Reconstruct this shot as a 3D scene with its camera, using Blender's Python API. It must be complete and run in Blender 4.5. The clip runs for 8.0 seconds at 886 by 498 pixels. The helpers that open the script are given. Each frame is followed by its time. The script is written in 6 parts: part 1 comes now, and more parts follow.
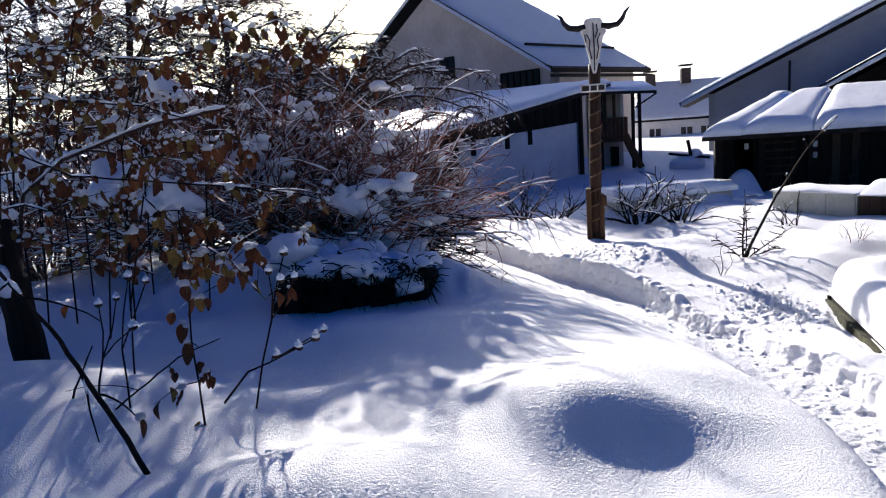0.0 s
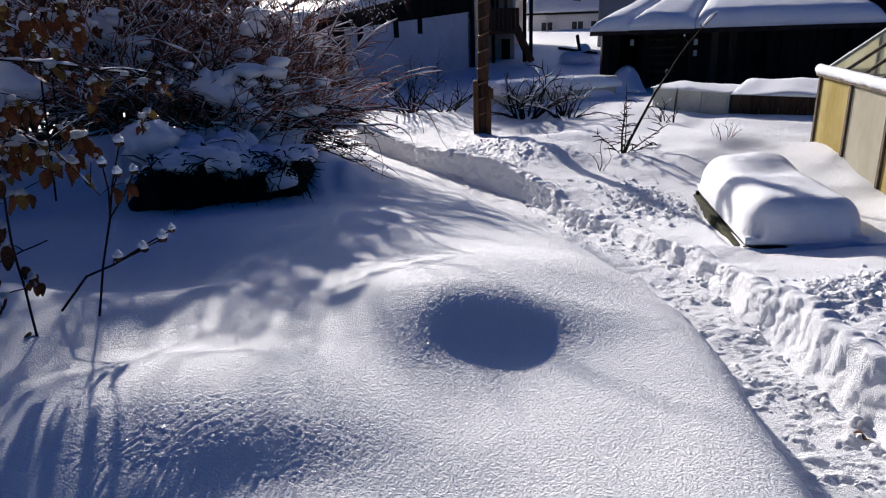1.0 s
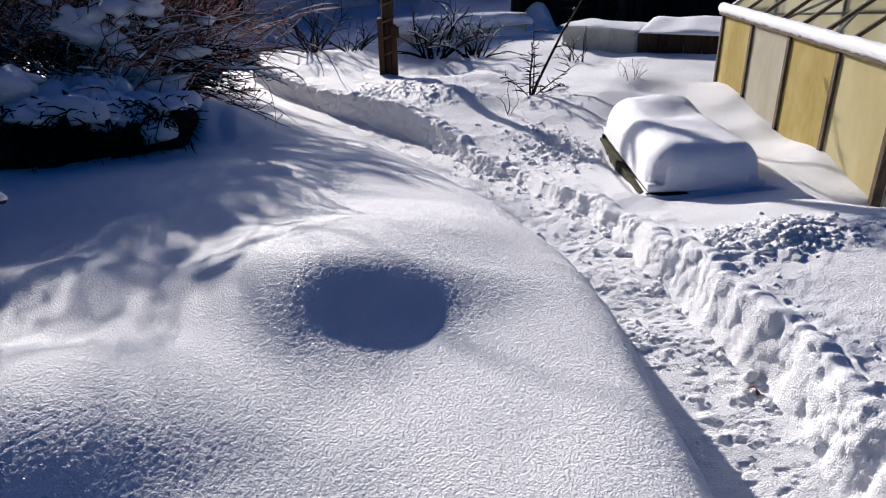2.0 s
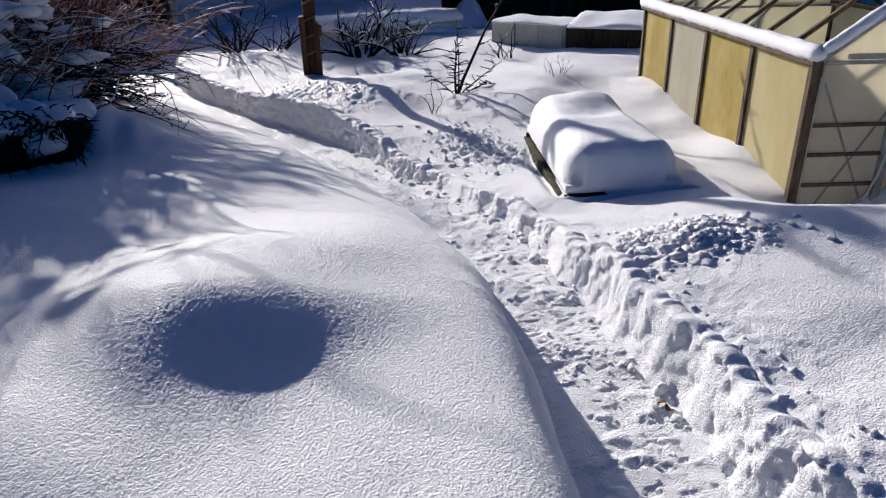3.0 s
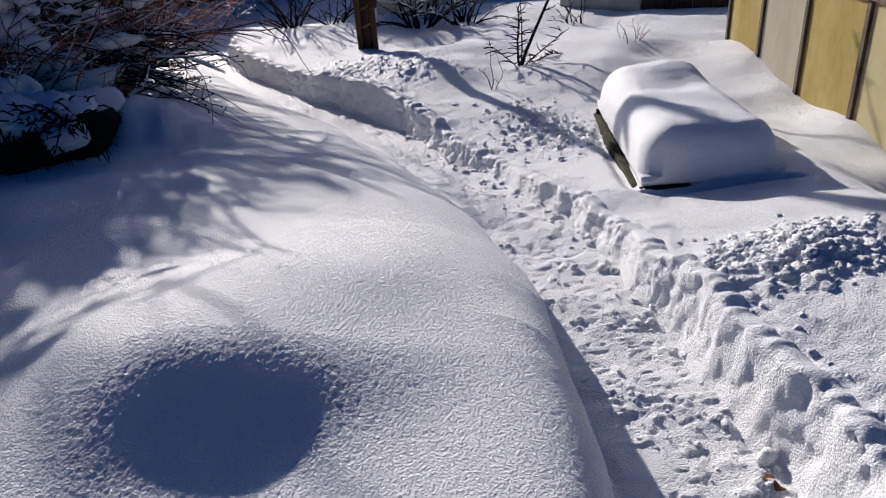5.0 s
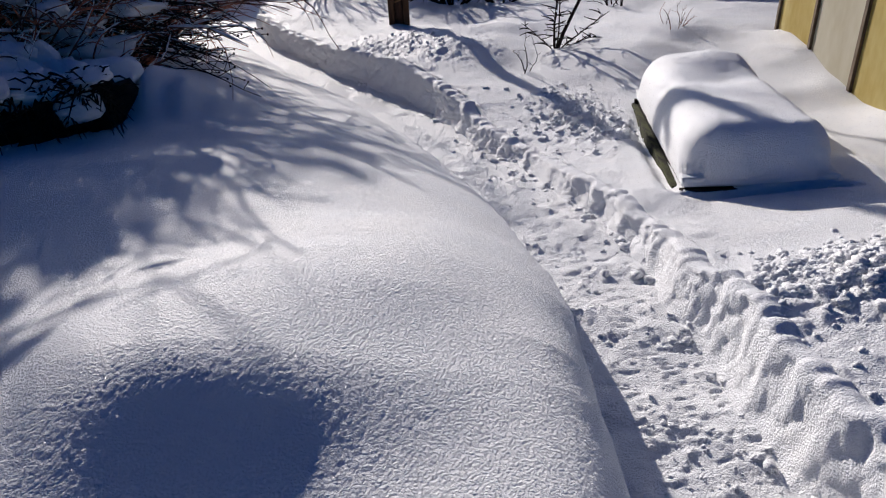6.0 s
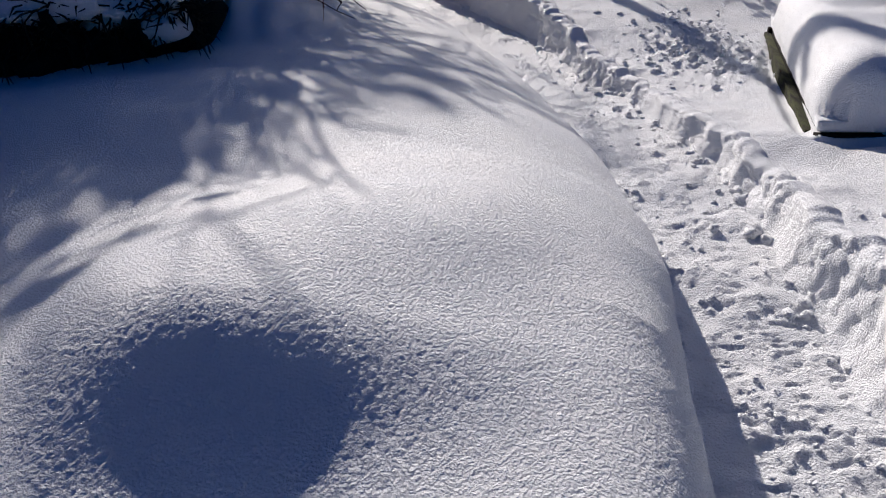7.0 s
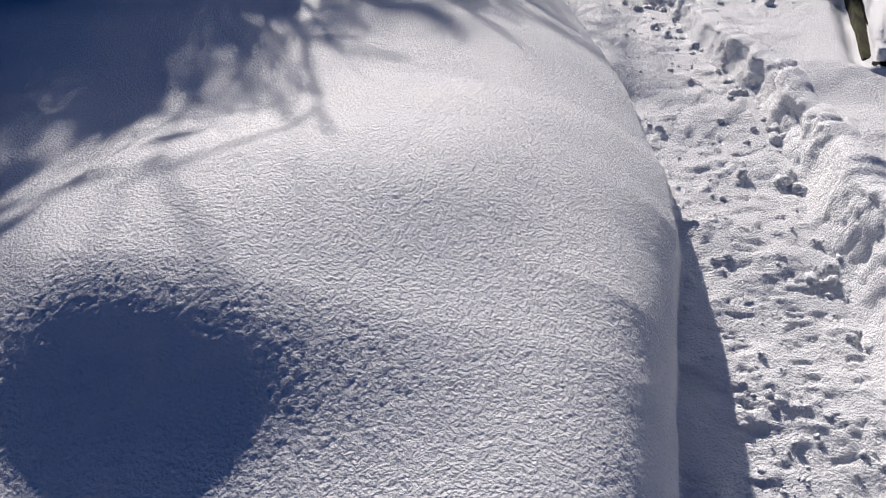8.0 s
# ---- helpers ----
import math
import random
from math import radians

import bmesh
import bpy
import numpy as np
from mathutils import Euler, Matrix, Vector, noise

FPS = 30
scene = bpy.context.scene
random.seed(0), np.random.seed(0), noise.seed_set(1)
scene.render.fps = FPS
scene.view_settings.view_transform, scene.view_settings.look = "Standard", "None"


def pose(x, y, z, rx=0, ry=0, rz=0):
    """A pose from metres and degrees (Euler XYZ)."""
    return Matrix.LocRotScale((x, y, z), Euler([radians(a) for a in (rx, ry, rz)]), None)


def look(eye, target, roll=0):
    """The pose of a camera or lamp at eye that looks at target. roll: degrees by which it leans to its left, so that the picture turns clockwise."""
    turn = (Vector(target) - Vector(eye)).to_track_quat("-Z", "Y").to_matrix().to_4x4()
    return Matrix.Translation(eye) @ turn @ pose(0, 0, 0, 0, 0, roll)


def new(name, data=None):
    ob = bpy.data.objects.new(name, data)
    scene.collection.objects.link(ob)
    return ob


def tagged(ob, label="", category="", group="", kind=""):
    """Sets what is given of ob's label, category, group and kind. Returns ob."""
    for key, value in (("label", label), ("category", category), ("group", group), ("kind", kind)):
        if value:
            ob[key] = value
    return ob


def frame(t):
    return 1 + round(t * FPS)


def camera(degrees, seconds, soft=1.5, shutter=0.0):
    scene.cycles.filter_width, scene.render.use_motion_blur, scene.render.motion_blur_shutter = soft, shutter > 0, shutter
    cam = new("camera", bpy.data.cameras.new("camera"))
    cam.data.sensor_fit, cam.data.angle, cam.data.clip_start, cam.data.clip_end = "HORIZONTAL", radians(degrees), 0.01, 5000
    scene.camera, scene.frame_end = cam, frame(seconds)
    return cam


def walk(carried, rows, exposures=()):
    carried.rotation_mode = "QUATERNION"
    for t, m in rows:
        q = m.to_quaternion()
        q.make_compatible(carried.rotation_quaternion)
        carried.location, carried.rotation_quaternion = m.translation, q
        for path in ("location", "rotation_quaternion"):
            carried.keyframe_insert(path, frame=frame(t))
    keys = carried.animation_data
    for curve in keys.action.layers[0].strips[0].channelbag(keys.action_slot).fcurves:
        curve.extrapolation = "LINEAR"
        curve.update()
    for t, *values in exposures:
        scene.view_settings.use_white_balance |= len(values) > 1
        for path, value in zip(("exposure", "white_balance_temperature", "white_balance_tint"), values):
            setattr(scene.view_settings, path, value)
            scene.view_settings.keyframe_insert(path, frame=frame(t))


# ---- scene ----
cam = camera(65.1, 8.0, soft=1.15)
PATH = [
    (0, (0.823, -0.362, 1.554), (0.506, 1.583, 1.211), -4.1),
    (0.5, (0.875, -0.316, 1.519), (0.752, 1.617, 1.019), -4.4),
    (1, (0.91, -0.174, 1.508), (0.889, 1.717, 0.857), -2.0),
    (1.5, (0.992, -0.022, 1.506), (1.132, 1.818, 0.733), 0.7),
    (1.7, (1.008, 0.018, 1.506), (1.211, 1.833, 0.69), -0.7),
    (2.8, (1.243, 0.169, 1.518), (1.404, 1.986, 0.7), -2.8),
    (3, (1.283, 0.221, 1.502), (1.624, 2.008, 0.672), -1.4),
    (3.5, (1.302, 0.366, 1.476), (1.786, 2.148, 0.708), -2.6),
    (4, (1.333, 0.537, 1.458), (1.829, 2.281, 0.613), -1.4),
    (4.5, (1.371, 0.636, 1.449), (1.735, 2.382, 0.545), -2.3),
    (5, (1.472, 0.73, 1.443), (1.602, 2.511, 0.543), -4.6),
    (5.2, (1.521, 0.76, 1.428), (1.517, 2.542, 0.522), -5.4),
    (6.3, (1.488, 1.015, 1.432), (1.558, 2.759, 0.455), -2.3),
    (6.5, (1.549, 1.063, 1.369), (1.577, 2.796, 0.37), -3.0),
    (7, (1.573, 1.168, 1.336), (1.329, 2.819, 0.234), -5.1),
    (7.5, (1.67, 1.265, 1.34), (1.381, 2.8, 0.091), -3.3),
    (8, (1.741, 1.394, 1.316), (1.35, 2.863, 0.017), -7.5),
]
walk(cam, [(t, look(eye, target, roll)) for t, eye, target, roll in PATH],
     exposures=((0.0, 1.15, 5800, 15.0), (0.5, 0.7, 5800, 15.0), (1.0, 0.52, 5800, 15.0), (1.5, 0.5, 5800, 15.0), (3.0, 0.42, 5800, 15.0), (3.5, 0.42, 5800, 15.0), (4.0, 0.4, 5800, 15.0), (4.5, 0.2, 5800, 15.0), (5.0, 0.2, 5850, 15.0), (6.5, 0.2, 5900, 15.0), (8.0, 0.18, 5950, 15.0)))

# ---------------------------------------------------------------- world, sun
SUN_TO = Vector((-0.303, 0.953, 0.0)).normalized()
SUN_EL = radians(19.5)
world = bpy.data.worlds.new("world")
scene.world = world
world.use_nodes = True
wn = world.node_tree
sky = wn.nodes.new("ShaderNodeTexSky")
sky.sky_type, sky.sun_disc = "NISHITA", False
sky.sun_elevation = SUN_EL
sky.sun_rotation = math.atan2(SUN_TO.x, SUN_TO.y)
sky.air_density, sky.dust_density, sky.ozone_density = 1.0, 2.5, 4.0
wn.nodes["Background"].inputs[1].default_value = 0.0335
rich = wn.nodes.new("ShaderNodeHueSaturation")
rich.inputs["Saturation"].default_value, rich.inputs["Hue"].default_value = 2.15, 0.522
wn.links.new(sky.outputs[0], rich.inputs["Color"])
wn.links.new(rich.outputs[0], wn.nodes["Background"].inputs[0])
# white glow added low in the sky beneath the sun, for a blown-out sky
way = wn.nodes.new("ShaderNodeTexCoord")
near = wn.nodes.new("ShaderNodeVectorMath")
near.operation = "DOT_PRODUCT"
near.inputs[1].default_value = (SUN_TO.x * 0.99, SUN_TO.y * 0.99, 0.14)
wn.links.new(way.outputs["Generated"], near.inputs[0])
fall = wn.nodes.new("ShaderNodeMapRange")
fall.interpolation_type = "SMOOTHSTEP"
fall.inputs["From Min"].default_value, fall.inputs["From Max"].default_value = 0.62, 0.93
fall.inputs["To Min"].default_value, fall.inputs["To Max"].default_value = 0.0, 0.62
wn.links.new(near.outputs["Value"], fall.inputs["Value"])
sky_glow = wn.nodes.new("ShaderNodeBackground")
sky_glow.inputs[0].default_value = (0.96, 0.98, 1.0, 1)
wn.links.new(fall.outputs[0], sky_glow.inputs[1])
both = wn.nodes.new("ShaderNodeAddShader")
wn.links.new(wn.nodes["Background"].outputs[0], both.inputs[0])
wn.links.new(sky_glow.outputs[0], both.inputs[1])
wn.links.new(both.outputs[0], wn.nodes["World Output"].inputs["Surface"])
sun_data = bpy.data.lights.new("sun", "SUN")
sun_data.energy, sun_data.angle, sun_data.color = 5.0, radians(0.8), (1.0, 0.89, 0.735)
sun = new("sun", sun_data)
sun_dir = Vector((SUN_TO.x * math.cos(SUN_EL), SUN_TO.y * math.cos(SUN_EL), math.sin(SUN_EL)))
sun.matrix_world = look(sun_dir * 60, (0, 0, 0))


# ---------------------------------------------------------------- materials
def material(name, colour, rough=0.7, second=None, scale=8.0, bump=0.0, bump_scale=40.0, metal=0.0, stretch=(1, 1, 1),
             by_object=0.0, spec=0.15, detail=6.0, contrast=(0.35, 0.65), bump_dist=0.01):
    """A surface with two colours mixed by noise at two scales and a fine relief."""
    m = bpy.data.materials.new(name)
    m.use_nodes = True
    n, l = m.node_tree.nodes, m.node_tree.links
    b = n["Principled BSDF"]
    b.inputs["Roughness"].default_value = rough
    b.inputs["Metallic"].default_value = metal
    b.inputs["Specular IOR Level"].default_value = spec
    co = n.new("ShaderNodeTexCoord")
    mp = n.new("ShaderNodeMapping")
    mp.inputs["Scale"].default_value = stretch
    l.new(co.outputs["Object"], mp.inputs["Vector"])
    coarse, fine = n.new("ShaderNodeTexNoise"), n.new("ShaderNodeTexNoise")
    coarse.inputs["Scale"].default_value, coarse.inputs["Detail"].default_value = scale, detail
    fine.inputs["Scale"].default_value, fine.inputs["Detail"].default_value = scale * 7.3, 3.0
    l.new(mp.outputs[0], coarse.inputs["Vector"])
    l.new(mp.outputs[0], fine.inputs["Vector"])
    add = n.new("ShaderNodeMath")
    add.operation = "MULTIPLY_ADD"
    add.inputs[1].default_value = 0.35
    l.new(fine.outputs[0], add.inputs[0])
    l.new(coarse.outputs[0], add.inputs[2])
    sub = n.new("ShaderNodeMath")
    sub.operation = "SUBTRACT"
    sub.inputs[1].default_value = 0.175
    l.new(add.outputs[0], sub.inputs[0])
    last = sub.outputs[0]
    if by_object:
        info = n.new("ShaderNodeObjectInfo")
        ma = n.new("ShaderNodeMath")
        ma.operation = "MULTIPLY_ADD"
        ma.inputs[1].default_value = by_object
        l.new(info.outputs["Random"], ma.inputs[0])
        l.new(last, ma.inputs[2])
        mb = n.new("ShaderNodeMath")
        mb.operation = "SUBTRACT"
        mb.inputs[1].default_value = by_object / 2
        l.new(ma.outputs[0], mb.inputs[0])
        last = mb.outputs[0]
    ramp = n.new("ShaderNodeValToRGB")
    second = second or tuple(c * 0.7 for c in colour)
    ramp.color_ramp.elements[0].position, ramp.color_ramp.elements[1].position = contrast
    ramp.color_ramp.elements[0].color = (*second, 1)
    ramp.color_ramp.elements[1].color = (*colour, 1)
    l.new(last, ramp.inputs[0])
    l.new(ramp.outputs[0], b.inputs["Base Color"])
    if bump:
        bt = n.new("ShaderNodeTexNoise")
        bt.inputs["Scale"].default_value, bt.inputs["Detail"].default_value = bump_scale, 4.0
        l.new(mp.outputs[0], bt.inputs["Vector"])
        bn = n.new("ShaderNodeBump")
        bn.inputs["Strength"].default_value, bn.inputs["Distance"].default_value = bump, bump_dist
        l.new(bt.outputs[0], bn.inputs["Height"])
        l.new(bn.outputs[0], b.inputs["Normal"])
    return m


def snow_material(name, grain=1.0, size=1.0):
    """Dry sunlit snow: near-white, grainy, with small glints."""
    m = material(name, (0.90, 0.905, 0.915), 0.62, (0.85, 0.865, 0.89), 3.0, spec=0.15)
    n, l = m.node_tree.nodes, m.node_tree.links
    b = n["Principled BSDF"]
    co = n.new("ShaderNodeTexCoord")
    heights = []
    for scale, amount in ((42.0 / size, 0.12), (150.0 / size, 0.8), (280.0 / size, 1.0), (560.0 / size, 0.9)):
        t = n.new("ShaderNodeTexNoise")
        t.inputs["Scale"].default_value, t.inputs["Detail"].default_value = scale, 2.0
        l.new(co.outputs["Object"], t.inputs["Vector"])
        k = n.new("ShaderNodeMath")
        k.operation = "MULTIPLY_ADD"
        k.inputs[1].default_value = amount * 100.0 / (scale * size)
        l.new(t.outputs[0], k.inputs[0])
        if heights:
            l.new(heights[-1], k.inputs[2])
        else:
            k.inputs[2].default_value = 0.0
        heights.append(k.outputs[0])
    flake = n.new("ShaderNodeTexVoronoi")
    flake.feature = "SMOOTH_F1"
    flake.inputs["Scale"].default_value, flake.inputs["Smoothness"].default_value = 125.0 / size, 0.4
    l.new(co.outputs["Object"], flake.inputs["Vector"])
    k = n.new("ShaderNodeMath")
    k.operation = "MULTIPLY_ADD"
    k.inputs[1].default_value = -0.30
    l.new(flake.outputs["Distance"], k.inputs[0])
    l.new(heights[-1], k.inputs[2])
    bn = n.new("ShaderNodeBump")
    bn.inputs["Strength"].default_value, bn.inputs["Distance"].default_value = 1.0, 0.013 * grain * size
    l.new(k.outputs[0], bn.inputs["Height"])
    l.new(bn.outputs[0], b.inputs["Normal"])
    cell = n.new("ShaderNodeTexVoronoi")
    cell.inputs["Scale"].default_value = 260.0
    l.new(co.outputs["Object"], cell.inputs["Vector"])
    r = n.new("ShaderNodeValToRGB")
    r.color_ramp.elements[0].position, r.color_ramp.elements[1].position = 0.02, 0.06
    r.color_ramp.elements[0].color = (0.18, 0.18, 0.18, 1)
    r.color_ramp.elements[1].color = (0.62, 0.62, 0.62, 1)
    sep = n.new("ShaderNodeSeparateColor")
    l.new(cell.outputs["Color"], sep.inputs[0])
    l.new(sep.outputs[0], r.inputs[0])
    l.new(r.outputs[0], b.inputs["Roughness"])
    return m


SNOW = snow_material("snow")
SNOW_CLOD = snow_material("snow_clod", 0.8)
SNOW_CAP = snow_material("snow_cap", 0.6)
SNOW_ROOF = snow_material("snow_roof", 1.0, 6.0)
DARK_WOOD = material("dark_wood", (0.017, 0.012, 0.009), 0.85, (0.007, 0.005, 0.004), 5, 0.5, 30, stretch=(8, 8, 0.7), by_object=0.3)
POLE_WOOD = material("pole_wood", (0.05, 0.024, 0.014), 0.6, (0.018, 0.010, 0.007), 6, 0.6, 25, stretch=(6, 6, 0.8))
BLOCK_WOOD = material("block_wood", (0.10, 0.055, 0.028), 0.75, (0.045, 0.024, 0.013), 6, 0.6, 25, stretch=(7, 7, 0.6), by_object=0.2)
GOLD_PAINT = material("gold_paint", (0.17, 0.10, 0.05), 0.6, (0.09, 0.05, 0.025), 12)
SKULL_PAINT = material("skull_paint", (0.78, 0.74, 0.68), 0.6, (0.6, 0.54, 0.47), 9, 0.3, 60)
HORN = material("horn", (0.035, 0.028, 0.025), 0.45, (0.015, 0.012, 0.011), 8)
BARK = material("bark", (0.06, 0.034, 0.026), 0.85, (0.035, 0.02, 0.016), 9, 0.8, 60)
TWIG = material("twig", (0.36, 0.175, 0.12), 0.8, (0.045, 0.02, 0.016), 7, 0.5, 90, detail=3, contrast=(0.42, 0.62))
STEM = material("stem", (0.018, 0.011, 0.009), 0.85, (0.008, 0.005, 0.004), 14, 0.5, 90)
RED_TWIG = material("red_twig", (0.52, 0.20, 0.12), 0.75, (0.07, 0.025, 0.018), 7, 0.4, 90, detail=3, contrast=(0.42, 0.62))
DRY_LEAF = material("dry_leaf", (0.22, 0.075, 0.026), 0.7, (0.035, 0.014, 0.009), 14, 0.6, 60, by_object=0.2)
YELLOW_LEAF = material("yellow_leaf", (0.28, 0.17, 0.045), 0.7, (0.12, 0.07, 0.02), 14, 0.6, 60)
SEED = material("seed_head", (0.06, 0.035, 0.025), 0.9, (0.025, 0.015, 0.012), 40, 0.8, 120)
MOSS_PLANK = material("moss_plank", (0.055, 0.06, 0.018), 0.85, (0.012, 0.010, 0.007), 7, 0.6, 40, stretch=(5, 0.8, 3))
GH_PANEL_YELLOW = material("yellowed_panel", (0.66, 0.57, 0.25), 0.5, (0.52, 0.40, 0.12), 2.2, 0.15, 12, stretch=(1, 1, 0.5))
GH_PANEL_PALE = material("pale_panel", (0.72, 0.66, 0.40), 0.5, (0.62, 0.53, 0.26), 1.7, 0.15, 12, stretch=(1, 1, 0.5))
GH_PANEL_WHITE = material("white_panel", (0.76, 0.73, 0.62), 0.5, (0.64, 0.60, 0.47), 1.9, 0.12, 12, stretch=(1, 1, 0.5))
GH_FRAME = material("weathered_frame", (0.14, 0.10, 0.065), 0.7, (0.06, 0.045, 0.03), 8, 0.5, 50, stretch=(4, 4, 0.8))
ALU = material("aluminium", (0.42, 0.42, 0.40), 0.5, (0.25, 0.25, 0.23), 10, 0.2, 60, metal=0.5)
WHITE_WALL = material("white_render", (0.72, 0.72, 0.73), 0.9, (0.6, 0.6, 0.62), 1.2, 0.3, 25)
GREY_WALL = material("grey_render", (0.40, 0.41, 0.44), 0.9, (0.33, 0.34, 0.37), 0.8, 0.3, 20)
WARM_WALL = material("warm_render", (0.56, 0.50, 0.45), 0.9, (0.44, 0.39, 0.35), 0.8, 0.3, 20)
BROWN_WOOD = material("brown_wood", (0.12, 0.05, 0.024), 0.7, (0.05, 0.022, 0.012), 5, 0.4, 30, stretch=(6, 6, 0.7), by_object=0.25)
TUB = material("pale_trough", (0.52, 0.53, 0.47), 0.6, (0.38, 0.39, 0.33), 3.5, 0.2, 30)
CORRUGATED = material("brown_boards", (0.05, 0.034, 0.024), 0.75, (0.02, 0.014, 0.01), 5, 0.5, 40, stretch=(6, 6, 0.8), by_object=0.3)
CHIMNEY = material("chimney_brick", (0.07, 0.055, 0.05), 0.9, (0.035, 0.028, 0.026), 9)
# near-black that stands for the shade in the hollow below the thicket
HOLLOW_SHADE = material("hollow_shade", (0.014, 0.013, 0.009), 0.85, (0.006, 0.006, 0.005), 9)
DARK_GLASS = material("dark_window_glass", (0.02, 0.022, 0.026), 0.08, (0.015, 0.016, 0.02), 3)
TILE_DARK = material("dark_eave", (0.03, 0.024, 0.021), 0.8, (0.015, 0.012, 0.011), 6)
BLUE_PLASTIC = material("blue_plastic", (0.05, 0.10, 0.22), 0.5, (0.035, 0.07, 0.16), 6)


def glass_material():
    m = bpy.data.materials.new("greenhouse_glass")
    m.use_nodes = True
    b = m.node_tree.nodes["Principled BSDF"]
    b.inputs["Base Color"].default_value = (0.86, 0.9, 0.86, 1)
    b.inputs["Transmission Weight"].default_value = 1.0
    b.inputs["Roughness"].default_value = 0.03
    b.inputs["IOR"].default_value = 1.02
    return m


GLASS = glass_material()


# ---------------------------------------------------------------- helpers for meshes
def mesh_object(name, bm, mat, smooth=False):
    me = bpy.data.meshes.new(name)
    bm.to_mesh(me)
    bm.free()
    me.materials.append(mat)
    if smooth:
        for p in me.polygons:
            p.use_smooth = True
    return new(name, me)


def thing(name, at, label, category, group="", kind=""):
    ob = new(name)
    ob.location = at
    ob.empty_display_size = 0.1
    return tagged(ob, label, category, group, kind)


def part(name, bm, mat, parent, label="", smooth=False):
    """Links bm, made in world coordinates, as one mesh under a thing or a part."""
    ob = mesh_object(name, bm, mat, smooth)
    p, off = parent, Vector((0, 0, 0))
    while p:
        off = off + Vector(p.location)
        p = p.parent
    ob.data.transform(Matrix.Translation(-off))
    ob.parent = parent
    if label:
        tagged(ob, label)
    return ob


def box(bm, a, b, bevel=0.0):
    """An upright block between two corners."""
    lo, hi = [min(p, q) for p, q in zip(a, b)], [max(p, q) for p, q in zip(a, b)]
    r = bmesh.ops.create_cube(bm, size=1.0)
    for v in r["verts"]:
        v.co = Vector([l + (c + 0.5) * (h - l) for c, l, h in zip(v.co, lo, hi)])
    if bevel:
        es = list({e for v in r["verts"] for e in v.link_edges})
        bmesh.ops.bevel(bm, geom=es, offset=bevel, segments=1, affect="EDGES")


def beam(bm, p, q, w, h, up=(0, 0, 1), taper=1.0):
    """A bar of w x h from p to q."""
    p, q = Vector(p), Vector(q)
    d = (q - p).normalized()
    s = d.cross(Vector(up))
    s = s.normalized() if s.length > 1e-4 else d.orthogonal().normalized()
    u = s.cross(d)
    ring = []
    for c, k in ((p, 1.0), (q, taper)):
        ring.append([bm.verts.new(c + s * (a * w / 2 * k) + u * (b * h / 2 * k)) for a, b in ((-1, -1), (1, -1), (1, 1), (-1, 1))])
    a, b = ring
    bm.faces.new(a[::-1])
    bm.faces.new(b)
    for i in range(4):
        bm.faces.new((a[i], a[(i + 1) % 4], b[(i + 1) % 4], b[i]))


def slab(bm, corners, thick):
    """A plate over four or more corners (given counter-clockwise seen from outside), thick inwards."""
    c = [Vector(p) for p in corners]
    nrm = (c[1] - c[0]).cross(c[2] - c[0]).normalized()
    top, low = [bm.verts.new(p) for p in c], [bm.verts.new(p - nrm * thick) for p in c]
    bm.faces.new(top)
    bm.faces.new(low[::-1])
    for i in range(len(c)):
        j = (i + 1) % len(c)
        bm.faces.new((top[j], top[i], low[i], low[j]))


def tube(verts, faces, pts, radii, sides=5):
    """Appends a tapered tube along pts to plain lists."""
    start = len(verts)
    n = len(pts)
    for i, (p, r) in enumerate(zip(pts, radii)):
        d = (pts[min(i + 1, n - 1)] - pts[max(i - 1, 0)])
        d = d.normalized() if d.length > 1e-9 else Vector((0, 0, 1))
        s = d.cross(Vector((0.31, 0.17, 0.93)))
        s = s.normalized() if s.length > 1e-3 else d.orthogonal().normalized()
        u = d.cross(s)
        for k in range(sides):
            a = 2 * math.pi * k / sides
            verts.append(p + s * (r * math.cos(a)) + u * (r * math.sin(a)))
    for i in range(n - 1):
        for k in range(sides):
            a, b = start + i * sides + k, start + i * sides + (k + 1) % sides
            faces.append((a, b, b + sides, a + sides))
    faces.append(tuple(start + k for k in range(sides))[::-1])
    faces.append(tuple(start + (n - 1) * sides + k for k in range(sides)))


def plain_mesh(name, verts, faces, mat, smooth=True):
    me = bpy.data.meshes.new(name)
    me.from_pydata([tuple(v) for v in verts], [], faces)
    me.materials.append(mat)
    if smooth:
        me.polygons.foreach_set("use_smooth", [True] * len(me.polygons))
    return me


def plain_part(name, verts, faces, mat, parent, label="", smooth=True):
    ob = new(name, plain_mesh(name, verts, faces, mat, smooth))
    off, p = Vector((0, 0, 0)), parent
    while p:
        off = off + Vector(p.location)
        p = p.parent
    ob.data.transform(Matrix.Translation(-off))
    ob.parent = parent
    if label:
        tagged(ob, label)
    return ob


# ---------------------------------------------------------------- lattice noise for the snow
def lattice(x, y, seed):
    """Smooth value noise between -1 and 1 over arrays."""
    xi, yi = np.floor(x), np.floor(y)
    fx, fy = x - xi, y - yi
    fx, fy = fx * fx * (3 - 2 * fx), fy * fy * (3 - 2 * fy)

    def corner(a, b):
        h = np.sin(a * 127.1 + b * 311.7 + seed * 74.7) * 43758.5453
        return (h - np.floor(h)) * 2 - 1

    return ((corner(xi, yi) * (1 - fx) + corner(xi + 1, yi) * fx) * (1 - fy)
            + (corner(xi, yi + 1) * (1 - fx) + corner(xi + 1, yi + 1) * fx) * fy)


